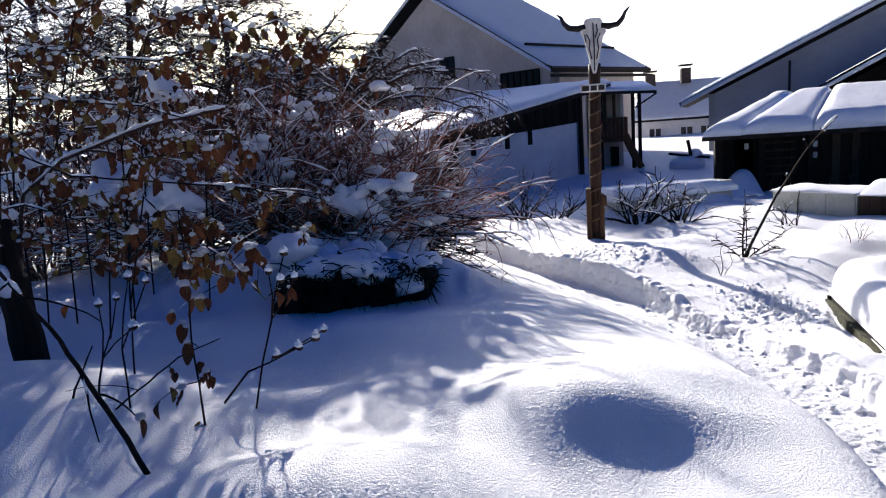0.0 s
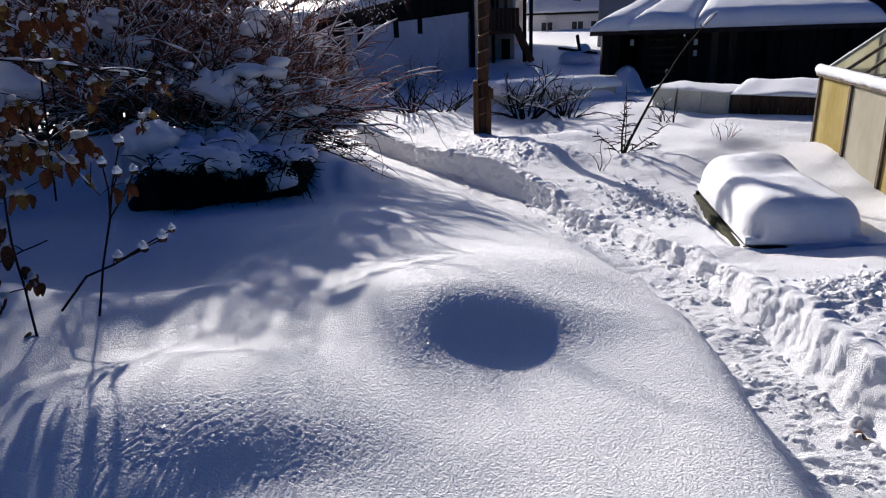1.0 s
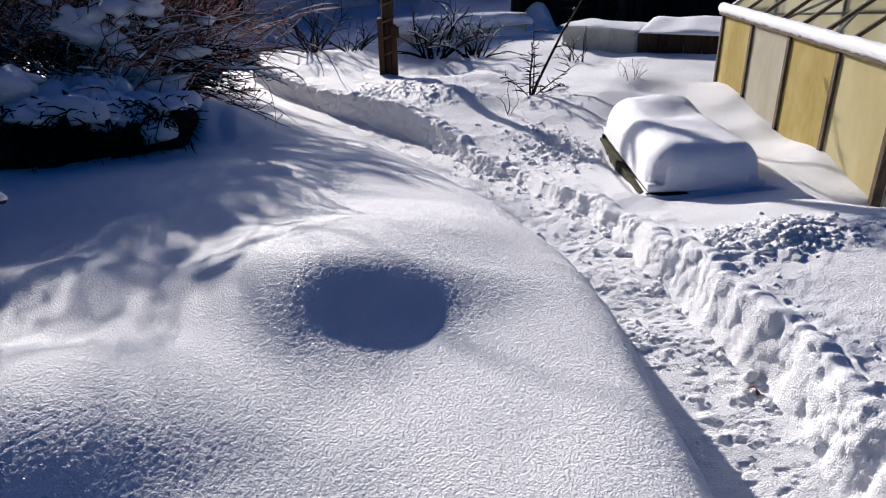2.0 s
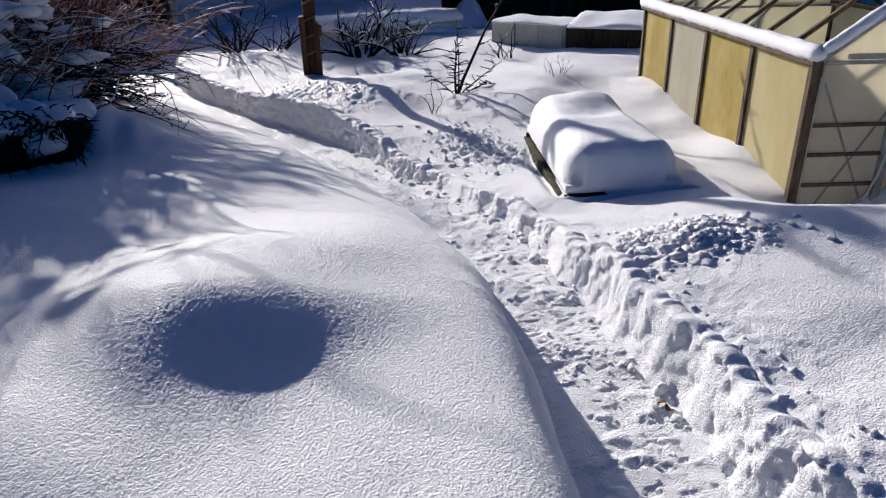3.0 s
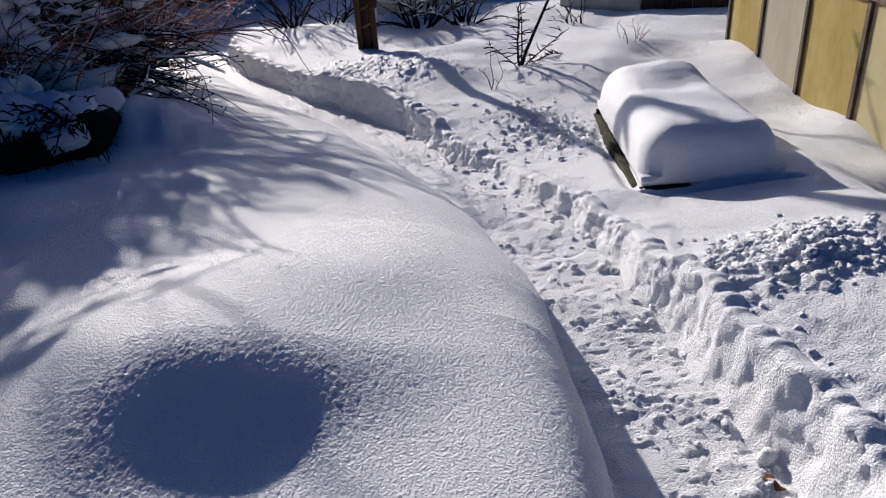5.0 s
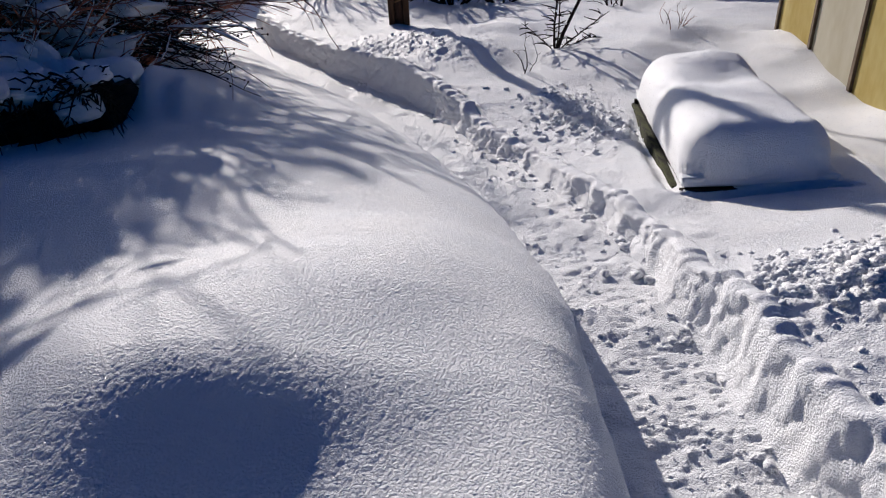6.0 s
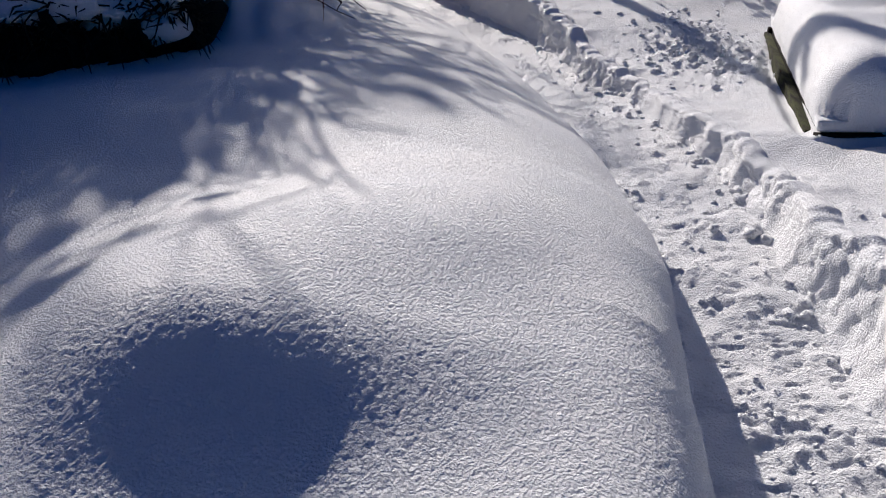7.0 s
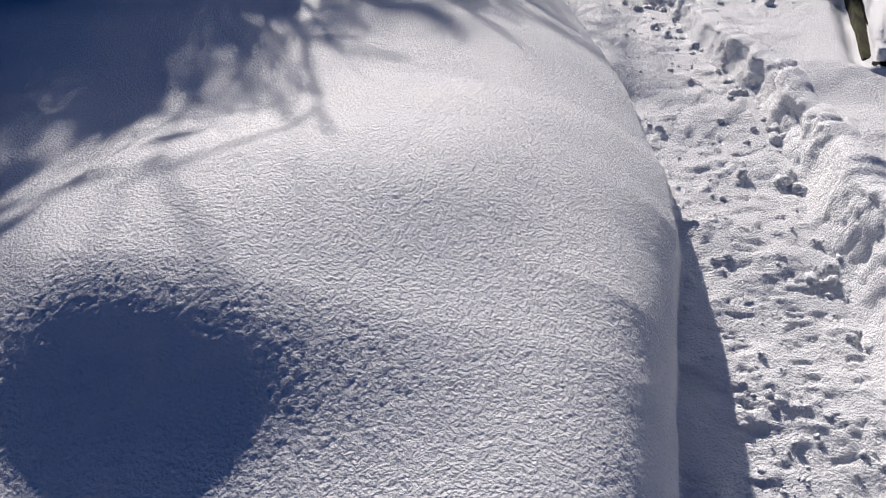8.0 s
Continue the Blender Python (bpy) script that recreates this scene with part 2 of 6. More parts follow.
def fbm(x, y, size, seed, octaves=3):
    out, amp = 0.0, 1.0
    for k in range(octaves):
        a = 0.6 + 1.1 * k
        u, v = x * math.cos(a) - y * math.sin(a), x * math.sin(a) + y * math.cos(a)
        out = out + amp * lattice(u / size, v / size, seed + k)
        size, amp = size / 2.03, amp * 0.5
    return out


# ---------------------------------------------------------------- the lie of the land
PATH_Y = (-3.0, 0.0, 1.5, 2.1, 2.5, 2.9, 3.3, 3.7, 4.5, 5.5, 6.5, 7.26, 8.0, 8.8, 9.6, 10.5, 12.0)
PATH_L = (1.5, 1.72, 1.87, 1.94, 1.98, 2.00, 1.99, 1.93, 1.76, 1.47, 1.06, 0.62, 0.17, -0.25, -0.66, -1.05, -1.6)
PATH_R = (2.5, 2.5, 2.5, 2.5, 2.47, 2.46, 2.45, 2.42, 2.25, 1.97, 1.66, 1.25, 0.75, 0.28, -0.18, -0.5, -0.55)


def smooth01(v):
    v = np.clip(v, 0, 1)
    return v * v * (3 - 2 * v)


def hill(x, y, cx, cy, amp, sx_l, sx_r, sy_near, sy_far):
    sx = np.where(x < cx, sx_l, sx_r)
    sy = np.where(y < cy, sy_near, sy_far)
    return amp * np.exp(-(((x - cx) / sx) ** 2 + ((y - cy) / sy) ** 2) / 2)


def floor_z(y):
    return np.interp(y, (3.0, 4.0, 5.5, 7.0, 12.0, 40.0, 90.0), (-0.05, -0.08, -0.25, -0.3, -0.28, -0.15, -0.1))


def land(x, y):
    """Height of the snow over the whole garden."""
    x, y = np.asarray(x, float), np.asarray(y, float)
    wob = 0.03 * fbm(x, y, 0.35, 3) + 0.007 * fbm(x, y, 0.09, 9)
    xl = np.interp(y, PATH_Y, PATH_L) + 0.015 * fbm(y, y * 0.3, 0.5, 5)
    xr = np.interp(y, PATH_Y, PATH_R) + 0.045 + 0.8 * wob
    fz = floor_z(y)
    # trodden floor of the dug path
    floor = fz + 0.010 * fbm(x, y, 0.22, 11) + 0.012 * np.maximum(fbm(x, y, 0.055, 13) - 0.25, 0) - 0.006 * smooth01((fbm(x, y * 2.2, 0.07, 15) - 0.50) / 0.2)
    floor = floor + 0.03 * np.exp(-np.maximum(xr - x, 0) / 0.06) * np.clip(0.8 + fbm(x, y, 0.1, 17), 0, 2)
    # left bank
    d = np.maximum(xl - x, 0)
    lip = np.interp(y, (0, 2.2, 2.6, 3.0, 3.4, 4.5, 5.5, 8.0, 11.0), (0.22, 0.19, 0.15, 0.09, 0.05, 0.05, 0.07, 0.10, 0.12))
    rise = np.interp(y, (1.5, 2.2, 3.0, 4.0, 5.0, 7.0, 10.0), (0.24, 0.25, 0.29, 0.36, 0.40, 0.34, 0.28))
    reach = np.interp(y, (1.5, 2.4, 3.0, 5.0, 8.0), (0.065, 0.09, 0.24, 0.7, 0.8))
    left = fz + lip + rise * (1 - np.exp(-d / reach))
    left = left + hill(x, y, 0.95, 2.22, 0.165, 0.36, 0.33, 0.23, 0.5) + hill(x, y, 1.50, 2.85, 0.05, 0.28, 0.22, 0.22, 0.5)
    left = left + hill(x, y, 0.12, 1.52, 0.205, 0.42, 0.40, 0.33, 0.27)
    left = left + hill(x, y, -1.9, 2.85, 0.18, 0.9, 0.55, 0.7, 0.16)
    left = left + hill(x, y, -2.6, 6.6, 0.30, 1.2, 0.9, 0.8, 1.2) + hill(x, y, -0.06, 5.28, 0.27, 0.20, 0.24, 0.20, 0.6) * (1 + 0.16 * np.sin(x * 30 + 4 * np.sin(y * 4)) * smooth01((5.4 - y) / 0.3)) + hill(x, y, -1.62, 5.1, 0.42, 0.5, 0.22, 0.34, 0.6)
    left = left - 0.10 * smooth01((3.9 - y) / 0.8) * smooth01((y - 2.6) / 0.5) * smooth01((0.2 - x) / 0.8)
    left = left + 0.018 * fbm(x, y, 0.8, 21) * smooth01(d / 0.5)
    left = left + 0.05 * smooth01((2.3 - y) / 1.1) * smooth01((x - 0.9) / 0.5)
    # right bank
    top = np.interp(y, (0, 2.3, 2.8, 3.1, 3.7, 4.1, 5.4, 6.0, 7.0, 9.0, 11.0, 12.0, 14.0, 40.0, 90.0),
                    (0.20, 0.22, 0.20, 0.15, 0.10, 0.05, -0.10, -0.08, -0.03, -0.04, -0.03, -0.08, -0.12, -0.08, -0.05))
    right = top + 0.045 * fbm(x, y, 0.9, 31, 2) + 0.010 * fbm(x, y, 0.35, 33, 2) + 0.0008 * fbm(x, y, 0.03, 35)
    right = right + hill(x, y, 2.92, 2.42, 0.06, 0.14, 0.28, 0.14, 0.2) + hill(x, y, 3.0, 2.06, 0.055, 0.16, 0.3, 0.14, 0.2) + hill(x, y, 3.2, 1.6, 0.05, 0.3, 0.3, 0.15, 0.25) + hill(x, y, 2.98, 2.78, 0.06, 0.24, 0.3, 0.16, 0.16)
    right = right + hill(x, y, 3.95, 2.75, 0.07, 0.5, 1.6, 0.5, 0.22)
    right = right - hill(x, y, 4.75, 3.5, 0.36, 0.5, 1.2, 0.32, 0.3)
    right = right + hill(x, y, 5.12, 3.55, 0.42, 0.22, 0.3, 0.22, 0.3)
    right = right - 0.10 * smooth01((x - 3.7) / 0.5) * smooth01((5.2 - y) / 1.2) * smooth01((y - 3.2) / 0.4)
    right = right + hill(x, y, 2.05, 7.35, 0.05, 0.30, 0.35, 0.25, 0.3) + hill(x, y, 3.98, 7.6, 0.10, 0.45, 0.5, 0.28, 0.5) + hill(x, y, 2.4, 8.4, 0.08, 0.25, 0.3, 0.18, 0.3)
    right = right + hill(x, y, 1.5, 8.0, 0.07, 0.5, 0.5, 0.3, 0.4) + hill(x, y, 3.4, 7.0, 0.08, 0.4, 0.5, 0.3, 0.3)
    right = right + hill(x, y, 1.36, 9.3, 0.05, 0.14, 0.14, 0.12, 0.12) - hill(x, y, 1.3, 9.4, 0.12, 0.9, 1.2, 0.9, 1.5)
    rim = np.exp(-np.maximum(x - xr, 0) / 0.16)
    right = right + 0.02 * rim * np.clip(fbm(x, y, 0.12, 41), -0.6, 1)
    clods = hill(x, y, 2.85, 2.76, 1.0, 0.24, 0.24, 0.15, 0.13) + hill(x, y, 2.62, 5.5, 0.9, 0.22, 0.25, 0.45, 0.45) \
        + hill(x, y, 1.4, 7.7, 0.8, 0.6, 0.6, 0.5, 0.6) + hill(x, y, 2.62, 1.75, 0.25, 0.1, 0.14, 0.5, 0.5)
    right = right + np.clip(clods, 0, 1) * (0.014 + 0.034 * np.abs(fbm(x, y, 0.085, 51)) + 0.014 * fbm(x, y, 0.04, 53))
    side = -((x - 4.32) * 0.987 - (y - 3.94) * 0.163)
    right = right + 0.075 * np.exp(-(side / 0.24) ** 2) * np.clip(0.8 + 0.45 * fbm(x, y, 0.45, 71, 2), 0, 2) * smooth01((y - 3.8) / 0.3) * smooth01((7.5 - y) / 0.3)
    gap = np.exp(-((x - 2.695 - 0.196 * (y - 3.9)) / 0.045) ** 2) * smooth01((y - 3.82) / 0.1) * smooth01((5.6 - y) / 0.6)
    front = np.exp(-((y - 3.795 + 0.08 * (x - 3.1)) / 0.035) ** 2) * smooth01((x - 2.66) / 0.08) * smooth01((3.54 - x) / 0.08)
    right = right - 0.045 * gap - 0.05 * front + 0.045 * hill(x, y, 2.69, 3.85, 1.0, 0.12, 0.05, 0.12, 0.12) - 0.06 * hill(x, y, 4.3, 3.95, 1.0, 0.3, 0.4, 0.3, 0.5)
    # the raised bed ends at a second dug way in front of the shed
    back = smooth01((y - (11.7 + 0.35 * np.minimum(x, 4) + 0.1 * wob)) / 0.25)
    right = right * (1 - back) + (fz + 0.06) * back
    step = np.where(y < 3.2, 0.065, 0.055)
    on_right = smooth01((x - xr) / step + 0.25)
    on_left = smooth01((xl - x) / 0.03 + 0.5)
    end = smooth01((y - 10.2) / 1.2)
    left = left * (1 - end) + (fz + 0.10) * end
    z = floor * (1 - on_right) + right * on_right
    z = z * (1 - on_left) + left * on_left
    # beyond the garden it levels out
    far = smooth01((np.hypot(x - 1.5, y - 5) - 14) / 10)
    z = z * (1 - far) + (floor_z(y) + 0.2 + 0.10 * fbm(x, y, 9.0, 61)) * far
    return z


def ground_z(x, y):
    return float(land(np.array([x]), np.array([y]))[0])


def spaced(stops):
    """Positions along an axis from (start, step) pairs."""
    out = []
    for (a, s), (b, _) in zip(stops, stops[1:]):
        out += list(a + (b - a) * np.arange(max(1, round((b - a) / s))) / max(1, round((b - a) / s)))
    return np.array(out + [stops[-1][0]])


def build_ground():
    xs = spaced([(-1500, 500), (-500, 150), (-60, 12), (-15, 1.2), (-5, 0.12), (-1.2, 0.02), (0.0, 0.005), (2.0, 0.009), (3.4, 0.018), (4.2, 0.045),
                 (5.5, 0.12), (9, 0.8), (20, 8), (60, 150), (500, 500), (1500, 1)])
    ys = spaced([(-300, 100), (-20, 5), (-2, 0.2), (0.6, 0.03), (1.2, 0.0055), (2.9, 0.011), (3.6, 0.018), (5.2, 0.028), (8.0, 0.045), (12.5, 0.2), (20, 1.5), (60, 30), (500, 300), (2500, 1)])
    gx, gy = np.meshgrid(xs, ys)
    gz = land(gx, gy)
    # loose crystals on the untouched snow
    rs = np.random.RandomState(7)
    loose = smooth01((np.interp(gy, PATH_Y, PATH_L) - gx) / 0.06) + smooth01((gx - np.interp(gy, PATH_Y, PATH_R) - 0.2) / 0.1)
    close = smooth01((5.5 - gy) / 2.0) * smooth01((gx + 1.6) / 1.0) * smooth01((gy - 0.5) / 0.5)
    gz = gz + loose * close * rs.uniform(-0.0012, 0.0012, gz.shape)
    trodden = smooth01((gx - np.interp(gy, PATH_Y, PATH_L)) / 0.05) * smooth01((np.interp(gy, PATH_Y, PATH_R) - gx) / 0.05) * smooth01((9.0 - gy) / 2.0)
    scuff = np.clip(fbm(gx, gy * 1.6, 0.12, 91, 2) + 0.35, 0, 1.2)
    gz = gz + trodden * scuff * (0.0034 * lattice(gx / 0.030, gy / 0.022, 93) + 0.0028 * lattice(gx / 0.016, gy / 0.014, 95) + rs.uniform(-0.0016, 0.0016, gz.shape))
    nx, ny = len(xs), len(ys)
    co = np.stack([gx, gy, gz], -1).reshape(-1, 3)
    i = (np.arange(ny - 1)[:, None] * nx + np.arange(nx - 1)[None]).reshape(-1)
    quads = np.stack([i, i + 1, i + nx + 1, i + nx], -1)
    me = bpy.data.meshes.new("ground")
    me.vertices.add(len(co))
    me.vertices.foreach_set("co", co.reshape(-1))
    me.loops.add(quads.size)
    me.loops.foreach_set("vertex_index", quads.reshape(-1).astype(np.int32))
    me.polygons.add(len(quads))
    me.polygons.foreach_set("loop_start", np.arange(0, quads.size, 4, dtype=np.int32))
    me.polygons.foreach_set("use_smooth", np.ones(len(quads), dtype=bool))
    me.update(calc_edges=True)
    me.materials.append(SNOW)
    return tagged(new("ground", me), "deep untouched snow with mounds and a dug path", "snow ground", kind="structure")


build_ground()


def build_path_wall():
    """The upright shovelled face of the snow beside the path, rough and clumpy."""
    rows = 34
    ys = spaced([(0.9, 0.0085), (3.6, 0.013), (6.0, 0.018), (10.2, 1)])
    xr = np.interp(ys, PATH_Y, PATH_R)
    inland = land(xr + 0.13, ys)
    foot = floor_z(ys)
    dx = np.gradient(xr, ys)
    verts, faces = [], []

    def clump(q, scale):
        """Rounded lumps packed side by side, 0 in the joints and 1 on their crowns."""
        d = noise.voronoi(q * scale)[0][0]
        return math.sqrt(max(0.0, 1 - min(1.0, d * 1.25) ** 2))

    for i, y in enumerate(ys):
        out = Vector((-1.0, dx[i], 0)).normalized()
        top = inland[i] + 0.02 * noise.noise(Vector((y * 7, 3.1, 0))) + 0.014 * noise.noise(Vector((y * 19, 1.1, 0))) + (0.02 * noise.noise(Vector((y * 4.3, 8.1, 0))) if y > 4 else 0)
        cut = 0.045 * noise.noise(Vector((y * 2.7, 7.7, 0))) + 0.02 * noise.noise(Vector((y * 9.0, 2.3, 0)))
        rough = min(1.0, max(0.25 if y < 5 else 0.6, 0.75 + 1.1 * noise.noise(Vector((y * 1.9, 5.5, 0)))))
        near = 1.0 if y < 3.4 else 1.0 + 0.12 * min(2.5, y - 3.4)
        for j in range(rows + 1):
            v = j / rows
            if v < 0.78:
                t = v / 0.78
                off, z = 0.035 - 0.05 * t + 0.06 * math.exp(-t / 0.14), foot[i] - 0.03 + (top - foot[i] + 0.03) * t
            else:
                t = (v - 0.78) / 0.22
                off, z = -0.015 - 0.17 * t, top + 0.010 * math.sin(math.pi * min(1, t * 1.6)) - 0.05 * t * t
            p = Vector((xr[i], y, z)) + out * (off + cut * (1 - 0.7 * max(0, (v - 0.78) / 0.22)))
            q = p.copy()
            fade = 1.0 if v < 0.86 else (1 - v) / 0.14
            grit = noise.fractal(q * 24, 0.9, 2.1, 4)
            push = (0.022 * clump(q, 15) - 0.011 + 0.011 * clump(q, 34) + 0.006 * grit + 0.012 * noise.noise(q * 8)) * near * fade * rough
            push += 0.004 * noise.noise(Vector((q.x * 46, q.y * 46, q.z * 7))) * (1 - rough) * fade
            p = p + out * push + Vector((0, 0, (0.012 * clump(q, 22) - 0.006 + 0.006 * grit) * min(1.0, max(0.0, (0.9 - v) / 0.12)) * rough if v > 0.55 else 0))
            verts.append(p)
    w = rows + 1
    for i in range(len(ys) - 1):
        for j in range(rows):
            a = i * w + j
            faces.append((a, a + w, a + w + 1, a + 1))
    ob = new("snow_wall", plain_mesh("snow_wall", verts, faces, SNOW_CLOD))
    tagged(ob, "rough shovelled snow face beside the dug path", "snow wall", kind="structure")


build_path_wall()

# ---------------------------------------------------------------- shared shapes
def lump(verts, faces, c, r, rng, rough=0.18, rings=5, sides=8):
    """A rounded uneven lump with radii r round c, appended to plain lists."""
    start = len(verts)
    ph = [rng.uniform(0, 6.28) for _ in range(6)]

    def uneven(a, b):
        return 1 + rough * (math.sin(2 * a + ph[0]) * math.cos(2 * b + ph[1]) + 0.6 * math.sin(3 * a + ph[2] + 2 * b) + 0.5 * math.cos(5 * b + ph[3] + a))

    verts.append(Vector(c) + Vector((0, 0, -r[2])))
    for i in range(1, rings):
        b = -math.pi / 2 + math.pi * i / rings
        for k in range(sides):
            a = 2 * math.pi * k / sides
            u = uneven(a, b)
            verts.append(Vector((c[0] + r[0] * u * math.cos(b) * math.cos(a), c[1] + r[1] * u * math.cos(b) * math.sin(a), c[2] + r[2] * u * math.sin(b))))
    verts.append(Vector(c) + Vector((0, 0, r[2])))
    top = len(verts) - 1
    for k in range(sides):
        faces.append((start, start + 1 + (k + 1) % sides, start + 1 + k))
        faces.append((top, top - sides + k, top - sides + (k + 1) % sides))
    for i in range(rings - 2):
        for k in range(sides):
            a, b = start + 1 + i * sides + k, start + 1 + i * sides + (k + 1) % sides
            faces.append((a, b, b + sides, a + sides))


def snow_blanket(name, parent, corners, low, heights, mat, sag=0.06, n=14, m=8, seed=0, edge=0.09, overhang=0.0):
    """A thick soft snow cover over a four-cornered plan (z of corners: its underside); heights: its thickness at the corners."""
    c = [Vector(p) for p in corners]
    verts, faces = [], []

    def at(u, v):
        return c[0] * (1 - u) * (1 - v) + c[1] * u * (1 - v) + c[2] * u * v + c[3] * (1 - u) * v

    def marks(k):
        side = [0.0, 0.0, 0.012, 0.04, 0.09]
        mid = [0.09 + 0.82 * i / (k + 1) for i in range(1, k + 1)]
        return side + mid + [1 - s for s in reversed(side)]

    us, vs = marks(n), marks(m)
    for j, v in enumerate(vs):
        for i, u in enumerate(us):
            p = at(u, v)
            t = heights[0] * (1 - u) * (1 - v) + heights[1] * u * (1 - v) + heights[2] * u * v + heights[3] * (1 - u) * v
            du = min(u, 1 - u) * ((c[1] - c[0]).length + (c[2] - c[3]).length) / 2
            dv = min(v, 1 - v) * ((c[3] - c[0]).length + (c[2] - c[1]).length) / 2
            lift = (1 - math.exp(-2.6 * du / edge)) * (1 - math.exp(-2.6 * dv / edge))
            nz = noise.noise(Vector((p.x * 2.1 + seed, p.y * 2.1, seed * 3.7))) + 0.4 * noise.noise(Vector((p.x * 6.3 + seed, p.y * 6.3, 2.0)))
            rim = i in (0, len(us) - 1) or j in (0, len(vs) - 1)
            z = p.z if rim else p.z + t * (0.42 + 0.58 * lift) + sag * nz * lift
            q = p.copy()
            if not rim and (du < 0.02 or dv < 0.02):
                q = q + Vector((noise.noise(Vector((p.x * 5, p.y * 5, 1))) * 0.012, noise.noise(Vector((p.x * 5, p.y * 5, 4))) * 0.012, 0))
            verts.append(Vector((q.x, q.y, z)))
    w = len(us)
    for j in range(len(vs) - 1):
        for i in range(w - 1):
            faces.append((j * w + i, j * w + i + 1, (j + 1) * w + i + 1, (j + 1) * w + i))
    ring = [i for i in range(w)] + [j * w + w - 1 for j in range(1, len(vs))] + [(len(vs) - 1) * w + i for i in range(w - 2, -1, -1)] + [j * w for j in range(len(vs) - 2, 0, -1)]
    faces.append(tuple(reversed(ring)))
    return plain_part(name, verts, faces, mat, parent, "thick soft cover of snow")


# ---------------------------------------------------------------- greenhouse
def build_greenhouse():
    o, u, v = Vector((4.32, 3.94, 0)), Vector((0.163, 0.987, 0)), Vector((0.987, -0.163, 0))
    length, width, eave, ridge, foot = 3.43, 2.0, 0.74, 1.50, -0.5
    gh = thing("greenhouse", (4.32, 3.94, -0.5), "weathered greenhouse with yellowed panels and snow along its gutter", "greenhouse")

    def at(a, b, z):
        p = o + u * a + v * b
        return Vector((p.x, p.y, z))

    # side panels and posts
    kinds = [(GH_PANEL_PALE, "pale yellowed plastic panel"), (GH_PANEL_YELLOW, "strongly yellowed plastic panel"),
             (GH_PANEL_WHITE, "milky plastic panel"), (GH_PANEL_YELLOW, "strongly yellowed plastic panel")]
    for far in (0.0, width):
        for i in range(4):
            bm = bmesh.new()
            a0, a1 = length * i / 4 + 0.022, length * (i + 1) / 4 - 0.022
            q = [at(a1, far - 0.004, foot), at(a0, far - 0.004, foot), at(a0, far - 0.004, eave - 0.02), at(a1, far - 0.004, eave - 0.02)]
            slab(bm, q, 0.012)
            m, lab = kinds[i] if far == 0 else kinds[2]
            part("panel", bm, m, gh, lab)
        for i in range(5):
            bm = bmesh.new()
            w = 0.062 if i == 0 else 0.034
            a = min(max(length * i / 4, 0.02), length - 0.015)
            beam(bm, at(a, far - 0.01, foot), at(a, far - 0.01, eave), w, 0.045, u)
            part("post", bm, GH_FRAME, gh)
        bm = bmesh.new()
        beam(bm, at(-0.02, far - 0.02, eave + 0.01), at(length + 0.02, far - 0.02, eave + 0.01), 0.07, 0.045)
        part("gutter", bm, GH_FRAME, gh, "dark weathered gutter")
    # braces behind the side panels
    for a, b in ((2.55, 3.43), (1.72, 0.95), (0.86, 0.25)):
        bm = bmesh.new()
        beam(bm, at(a, 0.03, 0.55 if a > 2 else 0.45), at(b, 0.03, -0.3), 0.02, 0.02)
        part("brace", bm, GH_FRAME, gh)
    # gables
    for end in (0.0, length):
        face = -0.006 if end == 0 else 0.006
        bm = bmesh.new()
        q = [at(end + face, 0.03, foot), at(end + face, 0.50, foot), at(end + face, 0.50, eave + 0.36), at(end + face, 0.03, eave + 0.01)]
        slab(bm, q if end == 0 else q[::-1], 0.010)
        part("gable_panel", bm, GH_PANEL_WHITE, gh, "milky plastic gable panel")
        bm = bmesh.new()
        q = [at(end + face, 0.53, 0.17), at(end + face, 1.2, 0.17), at(end + face, 1.2, 1.33), at(end + face, 1.0, 1.46), at(end + face, 0.53, 1.12)]
        slab(bm, q if end == 0 else q[::-1], 0.010)
        part("door_panel", bm, GH_PANEL_WHITE, gh, "milky plastic door panel")
        bm = bmesh.new()
        q = [at(end + face, 0.53, foot), at(end + face, 1.2, foot), at(end + face, 1.2, 0.155), at(end + face, 0.53, 0.155)]
        slab(bm, q if end == 0 else q[::-1], 0.012)
        part("lower_panel", bm, GH_PANEL_PALE, gh, "yellowed lower door panel")
        bm = bmesh.new()
        q = [at(end + face, 1.23, foot), at(end + face, 1.97, foot), at(end + face, 1.97, eave + 0.01), at(end + face, 1.23, 1.31)]
        slab(bm, q if end == 0 else q[::-1], 0.010)
        part("gable_panel", bm, GH_PANEL_WHITE, gh, "milky plastic gable panel")
        s = -0.02 if end == 0 else 0.02
        for b, z in ((0.515, 1.13), (1.215, 1.34)):
            bm = bmesh.new()
            beam(bm, at(end + s, b, foot), at(end + s, b, z), 0.05, 0.035, u)
            part("door_post", bm, ALU, gh, "grey aluminium door post")
        for b0, b1, z, m in ((0.03, 0.5, 0.36, GH_FRAME), (0.03, 0.5, 0.17, GH_FRAME), (0.03, 0.5, -0.03, GH_FRAME), (0.54, 1.2, 0.50, GH_FRAME),
                             (0.54, 1.2, 0.165, GH_FRAME), (0.03, 0.5, eave, ALU), (1.23, 1.97, 0.3, GH_FRAME), (1.23, 1.97, 0.74, ALU)):
            bm = bmesh.new()
            beam(bm, at(end + s * 0.8, b0, z), at(end + s * 0.8, b1, z), 0.02, 0.022)
            part("rail", bm, m, gh)
